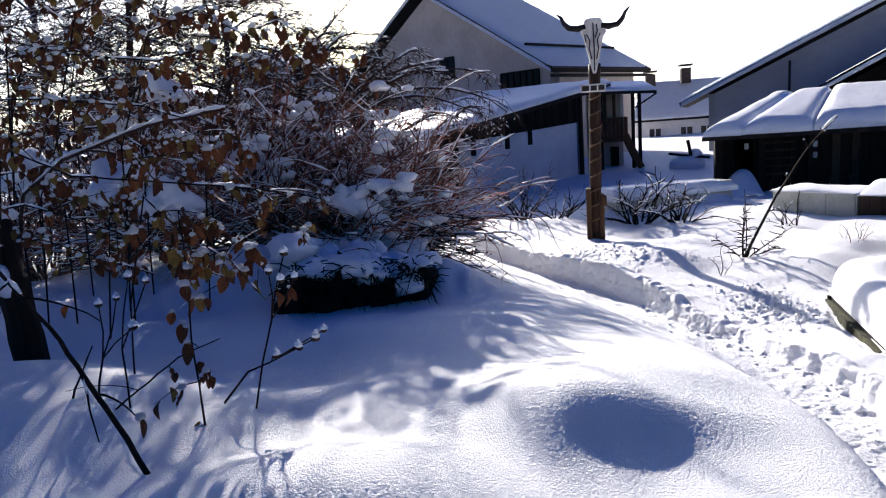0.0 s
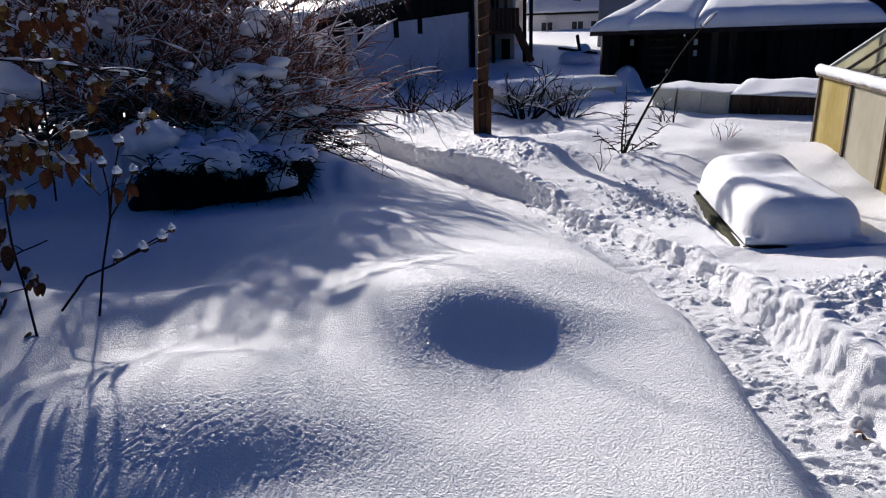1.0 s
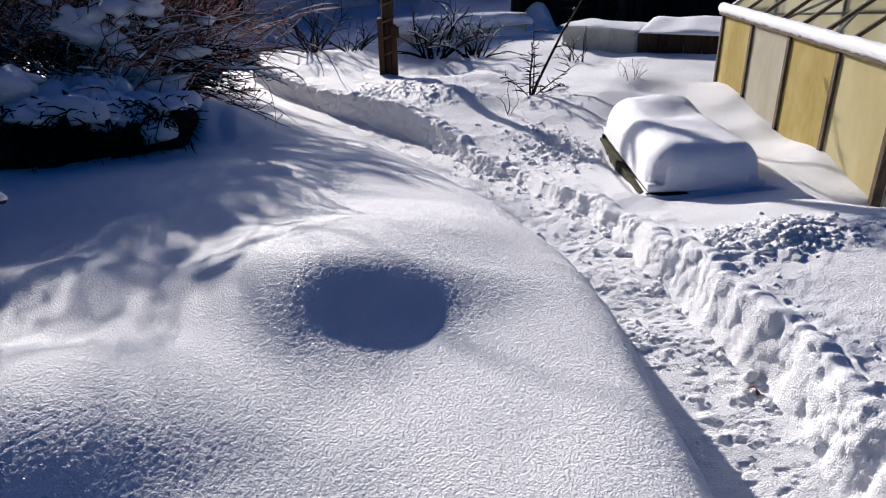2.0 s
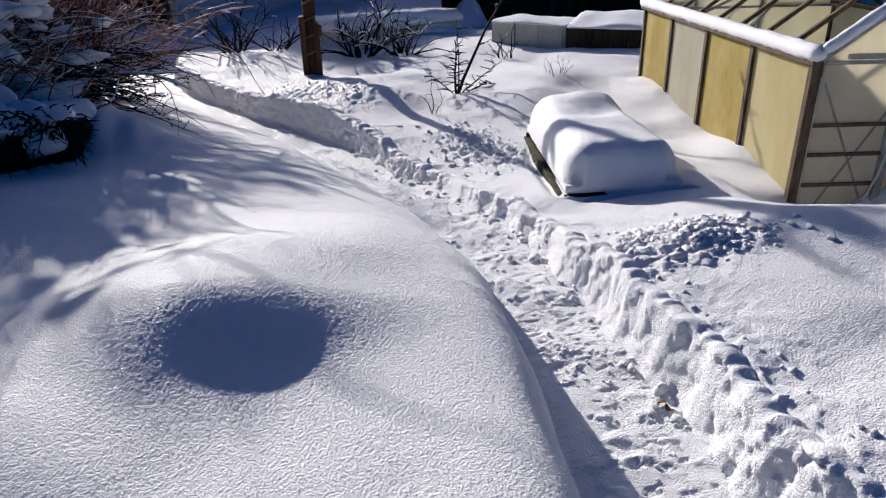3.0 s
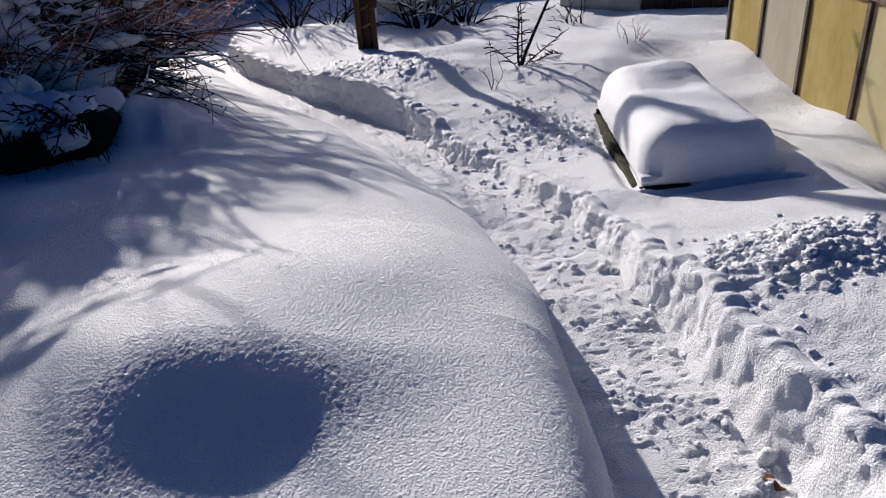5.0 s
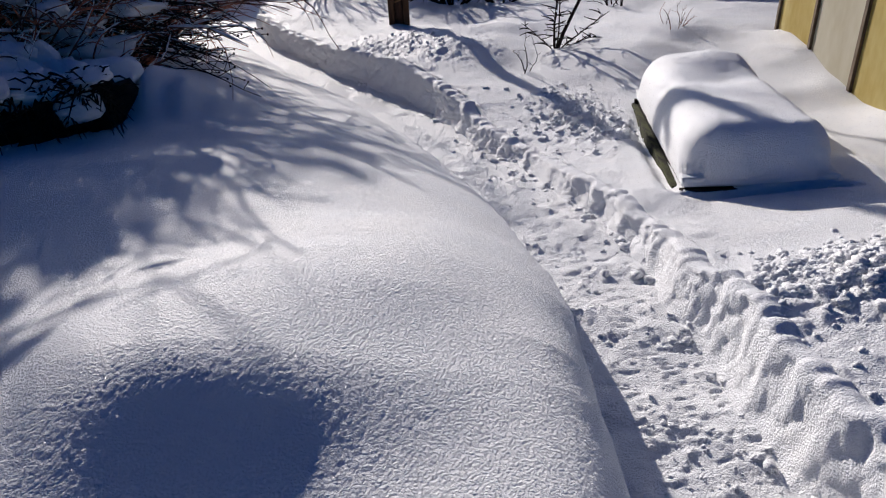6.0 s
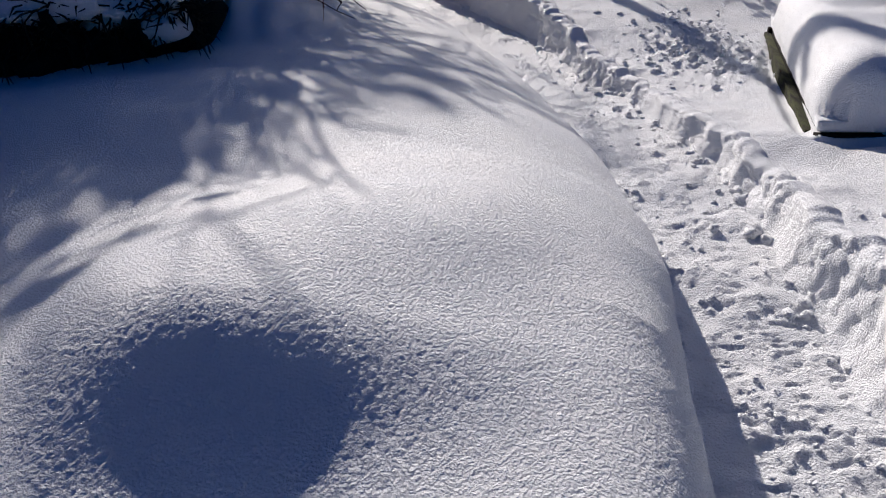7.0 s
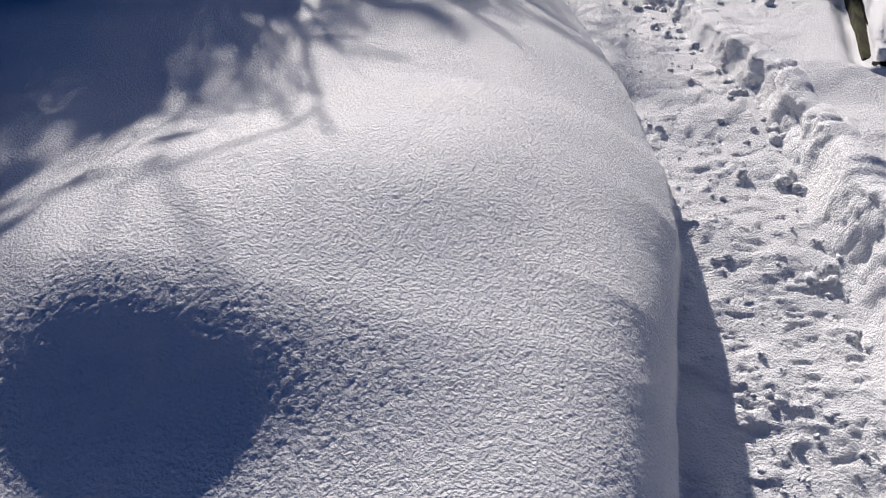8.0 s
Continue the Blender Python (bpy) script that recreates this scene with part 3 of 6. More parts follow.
        for p, q in (((0.05, 0.62), (0.44, -0.16)), ((0.49, 0.46), (0.06, -0.30)), ((1.17, 0.98), (0.58, 0.22))):
            bm = bmesh.new()
            beam(bm, at(end + s * 0.55, p[0], p[1]), at(end + s * 0.55, q[0], q[1]), 0.014, 0.006, u)
            part("brace", bm, ALU, gh)
        verts, faces = [], []
        hose = [(0.60, eave + 0.40), (0.56, 0.62), (0.535, 0.30), (0.50, 0.05), (0.44, -0.10), (0.34, -0.18), (0.22, -0.20)]
        tube(verts, faces, [at(end + s * 2.2, b, z) for b, z in hose], [0.009] * len(hose), 8)
        plain_part("hose", verts, faces, TUB, gh, "pale hose hanging down the gable")
        bm = bmesh.new()
        beam(bm, at(end + s, 0.16, eave + 0.035), at(end + s, 0.45, eave + 0.035), 0.03, 0.03)
        part("catch_bar", bm, ALU, gh, "bright metal bar")
    # roof bars, ridge and glass
    for i in range(9):
        for b in (0.0, width):
            bm = bmesh.new()
            a = length * i / 8
            thick = 0.05 if i in (0, 8) else 0.026
            beam(bm, at(a, b, eave + 0.02), at(a, width / 2, ridge), thick, 0.03)
            part("rafter", bm, GH_FRAME if i not in (0, 8) else ALU, gh)
    bm = bmesh.new()
    beam(bm, at(-0.03, width / 2, ridge + 0.02), at(length + 0.03, width / 2, ridge + 0.02), 0.06, 0.05)
    part("ridge_bar", bm, ALU, gh)
    for i in range(8):
        for b in (0.0, width):
            bm = bmesh.new()
            a0, a1 = length * i / 8 + 0.014, length * (i + 1) / 8 - 0.014
            q = [at(a0, b, eave + 0.035), at(a1, b, eave + 0.035), at(a1, width / 2, ridge), at(a0, width / 2, ridge)]
            slab(bm, q if b else q[::-1], 0.004)
            g = part("roof_pane", bm, GLASS, gh, "clear roof pane")
            g.visible_shadow = False
    # open roof vent over the front half
    bm = bmesh.new()
    for p, q in (((0.05, 0.42, 1.12), (0.85, 0.42, 1.12)), ((0.05, 0.95, 1.50), (0.05, 0.42, 1.12)), ((0.85, 0.95, 1.50), (0.85, 0.42, 1.12))):
        beam(bm, at(*p), at(*q), 0.035, 0.03)
    part("roof_vent", bm, ALU, gh, "propped roof vent frame")
    # diagonal stays under the roof
    for a0, b0, z0, a1, b1, z1 in ((1.2, 0.05, eave, 1.9, 1.0, 1.4), (2.3, 0.05, eave, 1.5, 1.0, 1.4), (3.2, 0.1, eave, 3.2, 1.9, eave)):
        bm = bmesh.new()
        beam(bm, at(a0, b0, z0), at(a1, b1, z1), 0.022, 0.022)
        part("stay", bm, ALU, gh)
    # snow along the gutter and up the near verge
    rng = random.Random(4)
    verts, faces = [], []
    for line, r0 in (((at(-0.06, -0.03, eave + 0.055), at(length + 0.05, -0.03, eave + 0.055)), 0.052), ((at(-0.02, -0.02, eave + 0.06), at(-0.02, 0.5, eave + 0.43)), 0.036),
                     ((at(0.03, 0.44, 1.155), at(0.88, 0.44, 1.155)), 0.028)):
        k = round((line[1] - line[0]).length / 0.06)
        pts = [line[0].lerp(line[1], i / k) + Vector((rng.uniform(-0.003, 0.003), rng.uniform(-0.003, 0.003), rng.uniform(-0.004, 0.004))) for i in range(k + 1)]
        tube(verts, faces, pts, [r0 * (0.55 if i in (0, k) else rng.uniform(0.93, 1.06)) for i in range(k + 1)], 10)
    plain_part("gutter_snow", verts, faces, SNOW_CAP, gh, "rounded strip of snow on the gutter")
    verts, faces = [], []
    for i in range(14):
        a, b = rng.uniform(0.3, length), rng.uniform(0.5, 0.95)
        p = at(a, b, eave + 0.04 + (ridge - eave) * b + 0.01)
        lump(verts, faces, p, (rng.uniform(0.03, 0.09), rng.uniform(0.03, 0.12), 0.015), rng)
    tagged(plain_part("snow_patch", verts, faces, SNOW_CAP, gh, "small leftover snow patches on the glass"), kind="stuff")


def translucent(m, share):
    """Lets light through a thin plastic sheet."""
    n, l = m.node_tree.nodes, m.node_tree.links
    b, out = n["Principled BSDF"], n["Material Output"]
    t, mix = n.new("ShaderNodeBsdfTranslucent"), n.new("ShaderNodeMixShader")
    l.new(b.inputs["Base Color"].links[0].from_socket, t.inputs["Color"])
    mix.inputs[0].default_value = share
    l.new(b.outputs[0], mix.inputs[1])
    l.new(t.outputs[0], mix.inputs[2])
    l.new(mix.outputs[0], out.inputs["Surface"])


for sheet in (GH_PANEL_YELLOW, GH_PANEL_PALE, GH_PANEL_WHITE):
    translucent(sheet, 0.6 if sheet == GH_PANEL_WHITE else 0.5)
build_greenhouse()


# ---------------------------------------------------------------- raised bed under its snow block
def build_raised_bed():
    n0, n1, f1, f0 = Vector((2.73, 3.90, 0)), Vector((3.46, 3.84, 0)), Vector((3.84, 5.70, 0)), Vector((3.10, 5.80, 0))
    bed = thing("raised_bed", (3.25, 4.85, -0.15), "mossy plank raised bed under a deep block of snow", "raised bed")
    ring = [n0, n1, f1, f0]
    for i in range(4):
        p, q = ring[i], ring[(i + 1) % 4]
        zp, zq = (0.10 if p.y < 4.5 else -0.04), (0.10 if q.y < 4.5 else -0.04)
        drop = 0.205 if i == 3 else 0.175
        if i == 3:
            q = q.lerp(p, 0.05)
        bm = bmesh.new()
        beam(bm, (p.x, p.y, zp - drop), (q.x, q.y, zq - drop), 0.035, 0.27)
        part("plank", bm, MOSS_PLANK if i == 3 else DARK_WOOD, bed, "mossy green side plank" if i == 3 else "")
    bm = bmesh.new()
    c = [n0.lerp(f1, 0.03), n1.lerp(f0, 0.03), f1.lerp(n0, 0.03), f0.lerp(n1, 0.03)]
    slab(bm, [Vector((p.x, p.y, 0.06 if p.y < 4.5 else -0.06)) for p in c], 0.2)
    part("soil", bm, DARK_WOOD, bed, "dark soil")
    out = 0.035
    mid = (n0 + n1 + f1 + f0) / 4
    verts, faces = [], []
    nu, nv = 44, 80
    for j in range(nv + 1):
        for i in range(nu + 1):
            u, v = i / nu, j / nv
            p = n0 * (1 - u) * (1 - v) + n1 * u * (1 - v) + f1 * u * v + f0 * (1 - u) * v
            p = mid + (p - mid) * (1 + out)
            du, dv = min(u, 1 - u) * 0.76, min(v, 1 - v) * 1.95
            base = 0.105 * (1 - v) - 0.035 * v
            tall = 0.235 + 0.03 * v
            bend = 0.20
            deep = min(1.0, max(0.0, 1 - math.hypot(max(0.0, bend - du), max(0.0, bend - dv)) / bend))
            k = (1 - (1 - deep) ** 2.3) ** 0.5
            rest = 0.065 * math.exp(-((u - 0.58) / 0.3) ** 2 - ((v - 0.82) / 0.11) ** 2) - 0.045 * math.exp(-((u - 0.6) / 0.24) ** 2 - ((v - 0.62) / 0.12) ** 2)
            rest += 0.012 * math.exp(-((u - 0.2) / 0.15) ** 2 - ((v - 0.4) / 0.3) ** 2) + 0.02 * math.sin(u * 3 + 0.5)
            nz = 0.014 * noise.noise(Vector((p.x * 4, p.y * 4, 3))) + 0.006 * noise.noise(Vector((p.x * 34, p.y * 9, 1))) * (1 - k) + 0.004 * noise.noise(Vector((p.x * 15, p.y * 15, 3)))
            z = base + (tall + rest + nz) * (0.06 + 0.94 * k)
            lean = 0.03 * (1 - k)
            side = Vector((u - 0.5, v - 0.5, 0))
            wob = 0.008 * noise.noise(Vector((p.x * 9, p.y * 9, 8)))
            verts.append(Vector((p.x + wob - side.x * lean, p.y + wob - side.y * lean, z)))
    w = nu + 1
    for j in range(nv):
        for i in range(nu):
            faces.append((j * w + i, j * w + i + 1, (j + 1) * w + i + 1, (j + 1) * w + i))
    start = len(verts)
    ring = [i for i in range(w)] + [j * w + w - 1 for j in range(1, nv + 1)] + [nv * w + i for i in range(w - 2, -1, -1)] + [j * w for j in range(nv - 1, 0, -1)]
    for i in ring:
        p = verts[i]
        verts.append(Vector((p.x + (mid.x - p.x) * 0.02, p.y + (mid.y - p.y) * 0.02, p.z - 0.05)))
    for a in range(len(ring)):
        b = (a + 1) % len(ring)
        faces.append((ring[b], ring[a], start + a, start + b))
    plain_part("snow_block", verts, faces, SNOW_CAP, bed, "tall rounded block of snow with a dent on top")


build_raised_bed()


# ---------------------------------------------------------------- carved pole
def build_pole():
    x, y = 1.40, 9.35
    g = ground_z(x, y)
    pole = thing("carved_pole", (x, y, g), "dark carved wooden pole with spiral bands, name board and horned skull", "totem pole")

    def at(z, off=0.0):
        return Vector((x + off + (z - g) * 0.045 / 2.0, y, z))

    verts, faces = [], []
    zs = [g - 0.4 + (2.25 - g + 0.4) * i / 24 for i in range(25)]
    tube(verts, faces, [at(z) for z in zs], [0.078 + 0.004 * math.sin(z * 9) for z in zs], 12)
    plain_part("shaft", verts, faces, POLE_WOOD, pole, "dark reddish carved shaft")
    for k in range(9):
        verts, faces = [], []
        z0 = 0.12 + 0.205 * k
        pts = []
        for i in range(13):
            a = math.pi * 1.05 + math.pi * 0.9 * i / 12
            pts.append(at(z0 + 0.10 * i / 12) + Vector((math.cos(a), math.sin(a), 0)) * 0.083)
        tube(verts, faces, pts, [0.005] + [0.013] * 11 + [0.005], 5)
        plain_part("spiral_band", verts, faces, GOLD_PAINT, pole, "ochre painted band")
    for sx, sy in ((-0.085, -0.04), (0.085, -0.04), (-0.07, 0.07), (0.07, 0.07)):
        bm = bmesh.new()
        top = 0.60 if sx < 0 else 0.52
        box(bm, (x + sx - 0.035, y + sy - 0.045, g - 0.3), (x + sx + 0.035, y + sy + 0.045, top), 0.008)
        part("foot_block", bm, BLOCK_WOOD, pole, "light brown squared foot block")
    bm = bmesh.new()
    box(bm, (x + 0.075, y - 0.12, 0.36), (x + 0.15, y - 0.05, 0.50), 0.01)
    part("bracket", bm, BLOCK_WOOD, pole)
    board_x = x + 0.02
    bm = bmesh.new()
    box(bm, (board_x - 0.165, y - 0.115, 1.88), (board_x + 0.165, y - 0.09, 1.985), 0.004)
    board = part("name_board", bm, SKULL_PAINT, pole, "small pale name board with dark lettering")
    for a, b in ((-0.145, -0.055), (-0.035, 0.045), (0.065, 0.145)):
        bm = bmesh.new()
        box(bm, (board_x + a, y - 0.1185, 1.900), (board_x + b, y - 0.1155, 1.965))
        part("lettering_bar", bm, HORN, board)
    # painted board in the shape of a long cattle skull: one plain shape
    cx, cz = x + 0.045, 2.12
    half = [(0.02, 0.0), (0.045, 0.10), (0.07, 0.22), (0.10, 0.34), (0.125, 0.46), (0.165, 0.52), (0.155, 0.58), (0.125, 0.58), (0.12, 0.66), (0.09, 0.70), (0.015, 0.68)]
    outline = [(a, b) for a, b in half] + [(-a, b) for a, b in reversed(half)]
    bm = bmesh.new()
    front = [bm.verts.new((cx + a, y - 0.10 - 0.02 * (1 - abs(a) / 0.17), cz + b)) for a, b in outline]
    back = [bm.verts.new((cx + a, y - 0.055, cz + b)) for a, b in outline]
    bm.faces.new(front[::-1])
    bm.faces.new(back)
    for i in range(len(outline)):
        j = (i + 1) % len(outline)
        bm.faces.new((front[i], front[j], back[j], back[i]))
    bmesh.ops.recalc_face_normals(bm, faces=bm.faces)
    skull = part("skull_board", bm, SKULL_PAINT, pole, "pale painted skull-shaped board")
    for pts in (((0.0, 0.03), (0.004, 0.3), (-0.004, 0.64)), ((0.03, 0.18), (0.06, 0.32), (0.045, 0.42), (0.085, 0.5)),
                ((-0.03, 0.18), (-0.06, 0.32), (-0.05, 0.42), (-0.09, 0.5)), ((0.02, 0.45), (0.05, 0.54), (0.04, 0.62)), ((-0.1, 0.4), (-0.115, 0.5))):
        verts, faces = [], []
        tube(verts, faces, [Vector((cx + a, y - 0.122, cz + b)) for a, b in pts], [0.008] * len(pts), 5)
        plain_part("carved_line", verts, faces, HORN, skull)
    for s, rise in ((-1, 0.0), (1, 0.02)):
        verts, faces = [], []
        line = [(0.10, 0.60), (0.20, 0.585), (0.31, 0.60), (0.375, 0.665), (0.41, 0.745), (0.47, 0.79 + rise)]
        tube(verts, faces, [Vector((cx + s * a, y - 0.08, cz + b)) for a, b in line], [0.042, 0.042, 0.037, 0.031, 0.022, 0.006], 8)
        plain_part("horn", verts, faces, HORN, pole, "dark curved horn")
    verts, faces = [], []
    lump(verts, faces, (cx, y - 0.08, cz + 0.695), (0.09, 0.03, 0.012), random.Random(3))
    plain_part("snow_cap", verts, faces, SNOW_CAP, pole)


build_pole()


# ---------------------------------------------------------------- troughs and low snowed-over wall
def build_trough(p, q, depth, top, low, mat, label, boards, snow, seed):
    p, q = Vector((*p, 0)), Vector((*q, 0))
    d = (q - p).normalized()
    n = Vector((-d.y, d.x, 0))
    tr = thing("planter", (p.x, p.y, low), label, "planter")
    k = boards
    for i in range(k):
        a, b = p.lerp(q, (i + 0.02) / k), p.lerp(q, (i + 0.98) / k)
        bm = bmesh.new()
        wave = 0.012 * (i % 2)
        slab(bm, [Vector((*(a + n * wave).xy, low)), Vector((*(b + n * wave).xy, low)), Vector((*(b + n * wave).xy, top)), Vector((*(a + n * wave).xy, top))], 0.03)
        part("front_board", bm, mat, tr)
    for a in (p, q):
        bm = bmesh.new()
        beam(bm, Vector((*(a + n * 0.03).xy, (low + top) / 2)), Vector((*(a + n * depth).xy, (low + top) / 2)), 0.03, top - low)
        part("end_board", bm, mat, tr)
    bm = bmesh.new()
    beam(bm, Vector((*(p + n * depth).xy, (low + top) / 2)), Vector((*(q + n * depth).xy, (low + top) / 2)), 0.03, top - low)
    part("back_board", bm, mat, tr)
    a, b, c, e = p - n * 0.04 - d * 0.03, q - n * 0.04 + d * 0.03, q + n * (depth + 0.03) + d * 0.03, p + n * (depth + 0.03) - d * 0.03
    snow_blanket("snow_cap", tr, [Vector((*w.xy, top - 0.005)) for w in (a, b, c, e)], top, snow, SNOW_CAP, 0.04, 16, 5, seed, 0.10)


build_trough((4.12, 10.75), (4.92, 9.86), 0.7, 0.27, -0.3, TUB, "pale plastic planter trough capped with snow", 3, (0.035, 0.03, 0.06, 0.07), 3)
build_trough((4.97, 9.82), (7.2, 8.35), 0.9, 0.25, -0.35, CORRUGATED, "brown corrugated planter full of snow", 22, (0.03, 0.14, 0.24, 0.16), 7)


def build_snowed_wall():
    w = thing("low_wall", (1.7, 11.4, -0.1), "low pale wall buried under a flat slab of snow", "garden wall")
    p, q = Vector((1.72, 11.55, 0)), Vector((3.95, 13.25, 0))
    d = (q - p).normalized()
    n = Vector((-d.y, d.x, 0))
    bm = bmesh.new()
    beam(bm, (p.x, p.y, 0.02), (q.x, q.y, 0.0), 0.5, 0.5)
    part("wall_body", bm, TUB, w)
    a, b, c, e = p - n * 0.32 - d * 0.1, q - n * 0.32 + d * 0.08, q + n * 0.35 + d * 0.08, p + n * 0.35 - d * 0.1
    snow_blanket("snow_slab", w, [Vector((a.x, a.y, 0.15)), Vector((b.x, b.y, 0.06)), Vector((c.x, c.y, 0.06)), Vector((e.x, e.y, 0.15))], 0.1, (0.24, 0.2, 0.2, 0.24), SNOW_CAP, 0.03, 20, 5, 5, 0.12)
    snow_blanket("snow_skirt", w, [Vector((p.x - 0.3, p.y - 0.55, -0.2)), Vector((q.x + 0.25, q.y - 0.5, -0.2)), Vector((q.x, q.y, -0.2)), Vector((p.x, p.y, -0.2))], 0.1, (0.12, 0.10, 0.42, 0.44), SNOW_CAP, 0.05, 16, 5, 9, 0.4)


build_snowed_wall()


# ---------------------------------------------------------------- open-fronted wood shelter and barn behind it
def build_shelter():
    sh = thing("wood_shelter", (4.15, 14.6, -0.3), "low black timber shelter with a thick snow roof", "shelter")
    x = 4.2
    i = 0
    rng = random.Random(8)
    while x < 9.4:
        w = rng.uniform(0.16, 0.22)
        if not 4.45 < x < 4.95:
            bm = bmesh.new()
            box(bm, (x, 14.85 + 0.02 * (i % 2), -0.4), (x + w - 0.012, 14.90 + 0.02 * (i % 2), 0.98), 0.004)
            part("board", bm, CORRUGATED if i in (9, 12, 14) else DARK_WOOD, sh, "brown board" if i in (9, 12, 14) else "")
        x += w
        i += 1
    for x in (4.22, 5.05, 6.0, 7.6, 9.3):
        bm = bmesh.new()
        box(bm, (x - 0.07, 14.62, -0.4), (x + 0.07, 14.78, 0.98), 0.01)
        part("post", bm, DARK_WOOD, sh)
    bm = bmesh.new()
    box(bm, (6.2, 17.22, -0.4), (9.4, 17.35, 1.7))
    part("back_wall", bm, DARK_WOOD, sh)
    for x, xb in ((4.25, 6.15), (9.3, 9.3)):
        bm = bmesh.new()
        slab(bm, [(xb, 17.2, -0.4), (x, 14.92, -0.4), (x, 14.92, 0.98), (xb, 17.2, 1.62)], 0.06)
        part("side_wall", bm, DARK_WOOD, sh)
    bm = bmesh.new()
    slab(bm, [(3.84, 14.36, 1.0), (9.7, 14.36, 0.98), (9.7, 17.4, 1.70), (6.1, 17.4, 1.66)], 0.09)
    part("roof", bm, TILE_DARK, sh, "dark roof boards")
    for a, b, h, k in ((3.84, 4.60, 0.26, 2), (4.60, 5.92, 0.28, 3), (5.92, 9.7, 0.34, 4)):
        def back(x):
            return Vector((6.1 + (x - 3.84) * 0.62, 17.4, 1.67))
        snow_blanket("roof_snow", sh, [Vector((a, 14.30, 1.0)), Vector((b - 0.02, 14.30, 0.99)), back(b) - Vector((0.02, 0, 0)), back(a)], 1, (h * (0.8 if a < 4 else 1), h, h * 0.9, h * 0.8), SNOW_CAP, 0.03, 10, 8, k, 0.16)
    snow_blanket("drift", sh, [Vector((4.3, 14.2, -0.3)), Vector((5.0, 14.2, -0.3)), Vector((4.95, 14.86, -0.3)), Vector((4.4, 14.86, -0.3))], 0, (0.2, 0.25, 0.95, 0.8), SNOW_CAP, 0.05, 6, 6, 4, 0.3)
    # things hanging on the front
    for x, z in ((4.75, 0.75), (6.05, 0.5), (6.05, 0.72)):
        bm = bmesh.new()
        box(bm, (x - 0.04, 14.57, z - 0.06), (x + 0.04, 14.615, z + 0.06), 0.01)
        part("metal_fitting", bm, ALU, sh, "small pale fitting")
    for k in range(5):
        bm = bmesh.new()
        box(bm, (5.15, 14.80, 0.12 + 0.16 * k), (5.75, 14.845, 0.16 + 0.16 * k), 0.004)
        part("slat", bm, CORRUGATED, sh)


build_shelter()


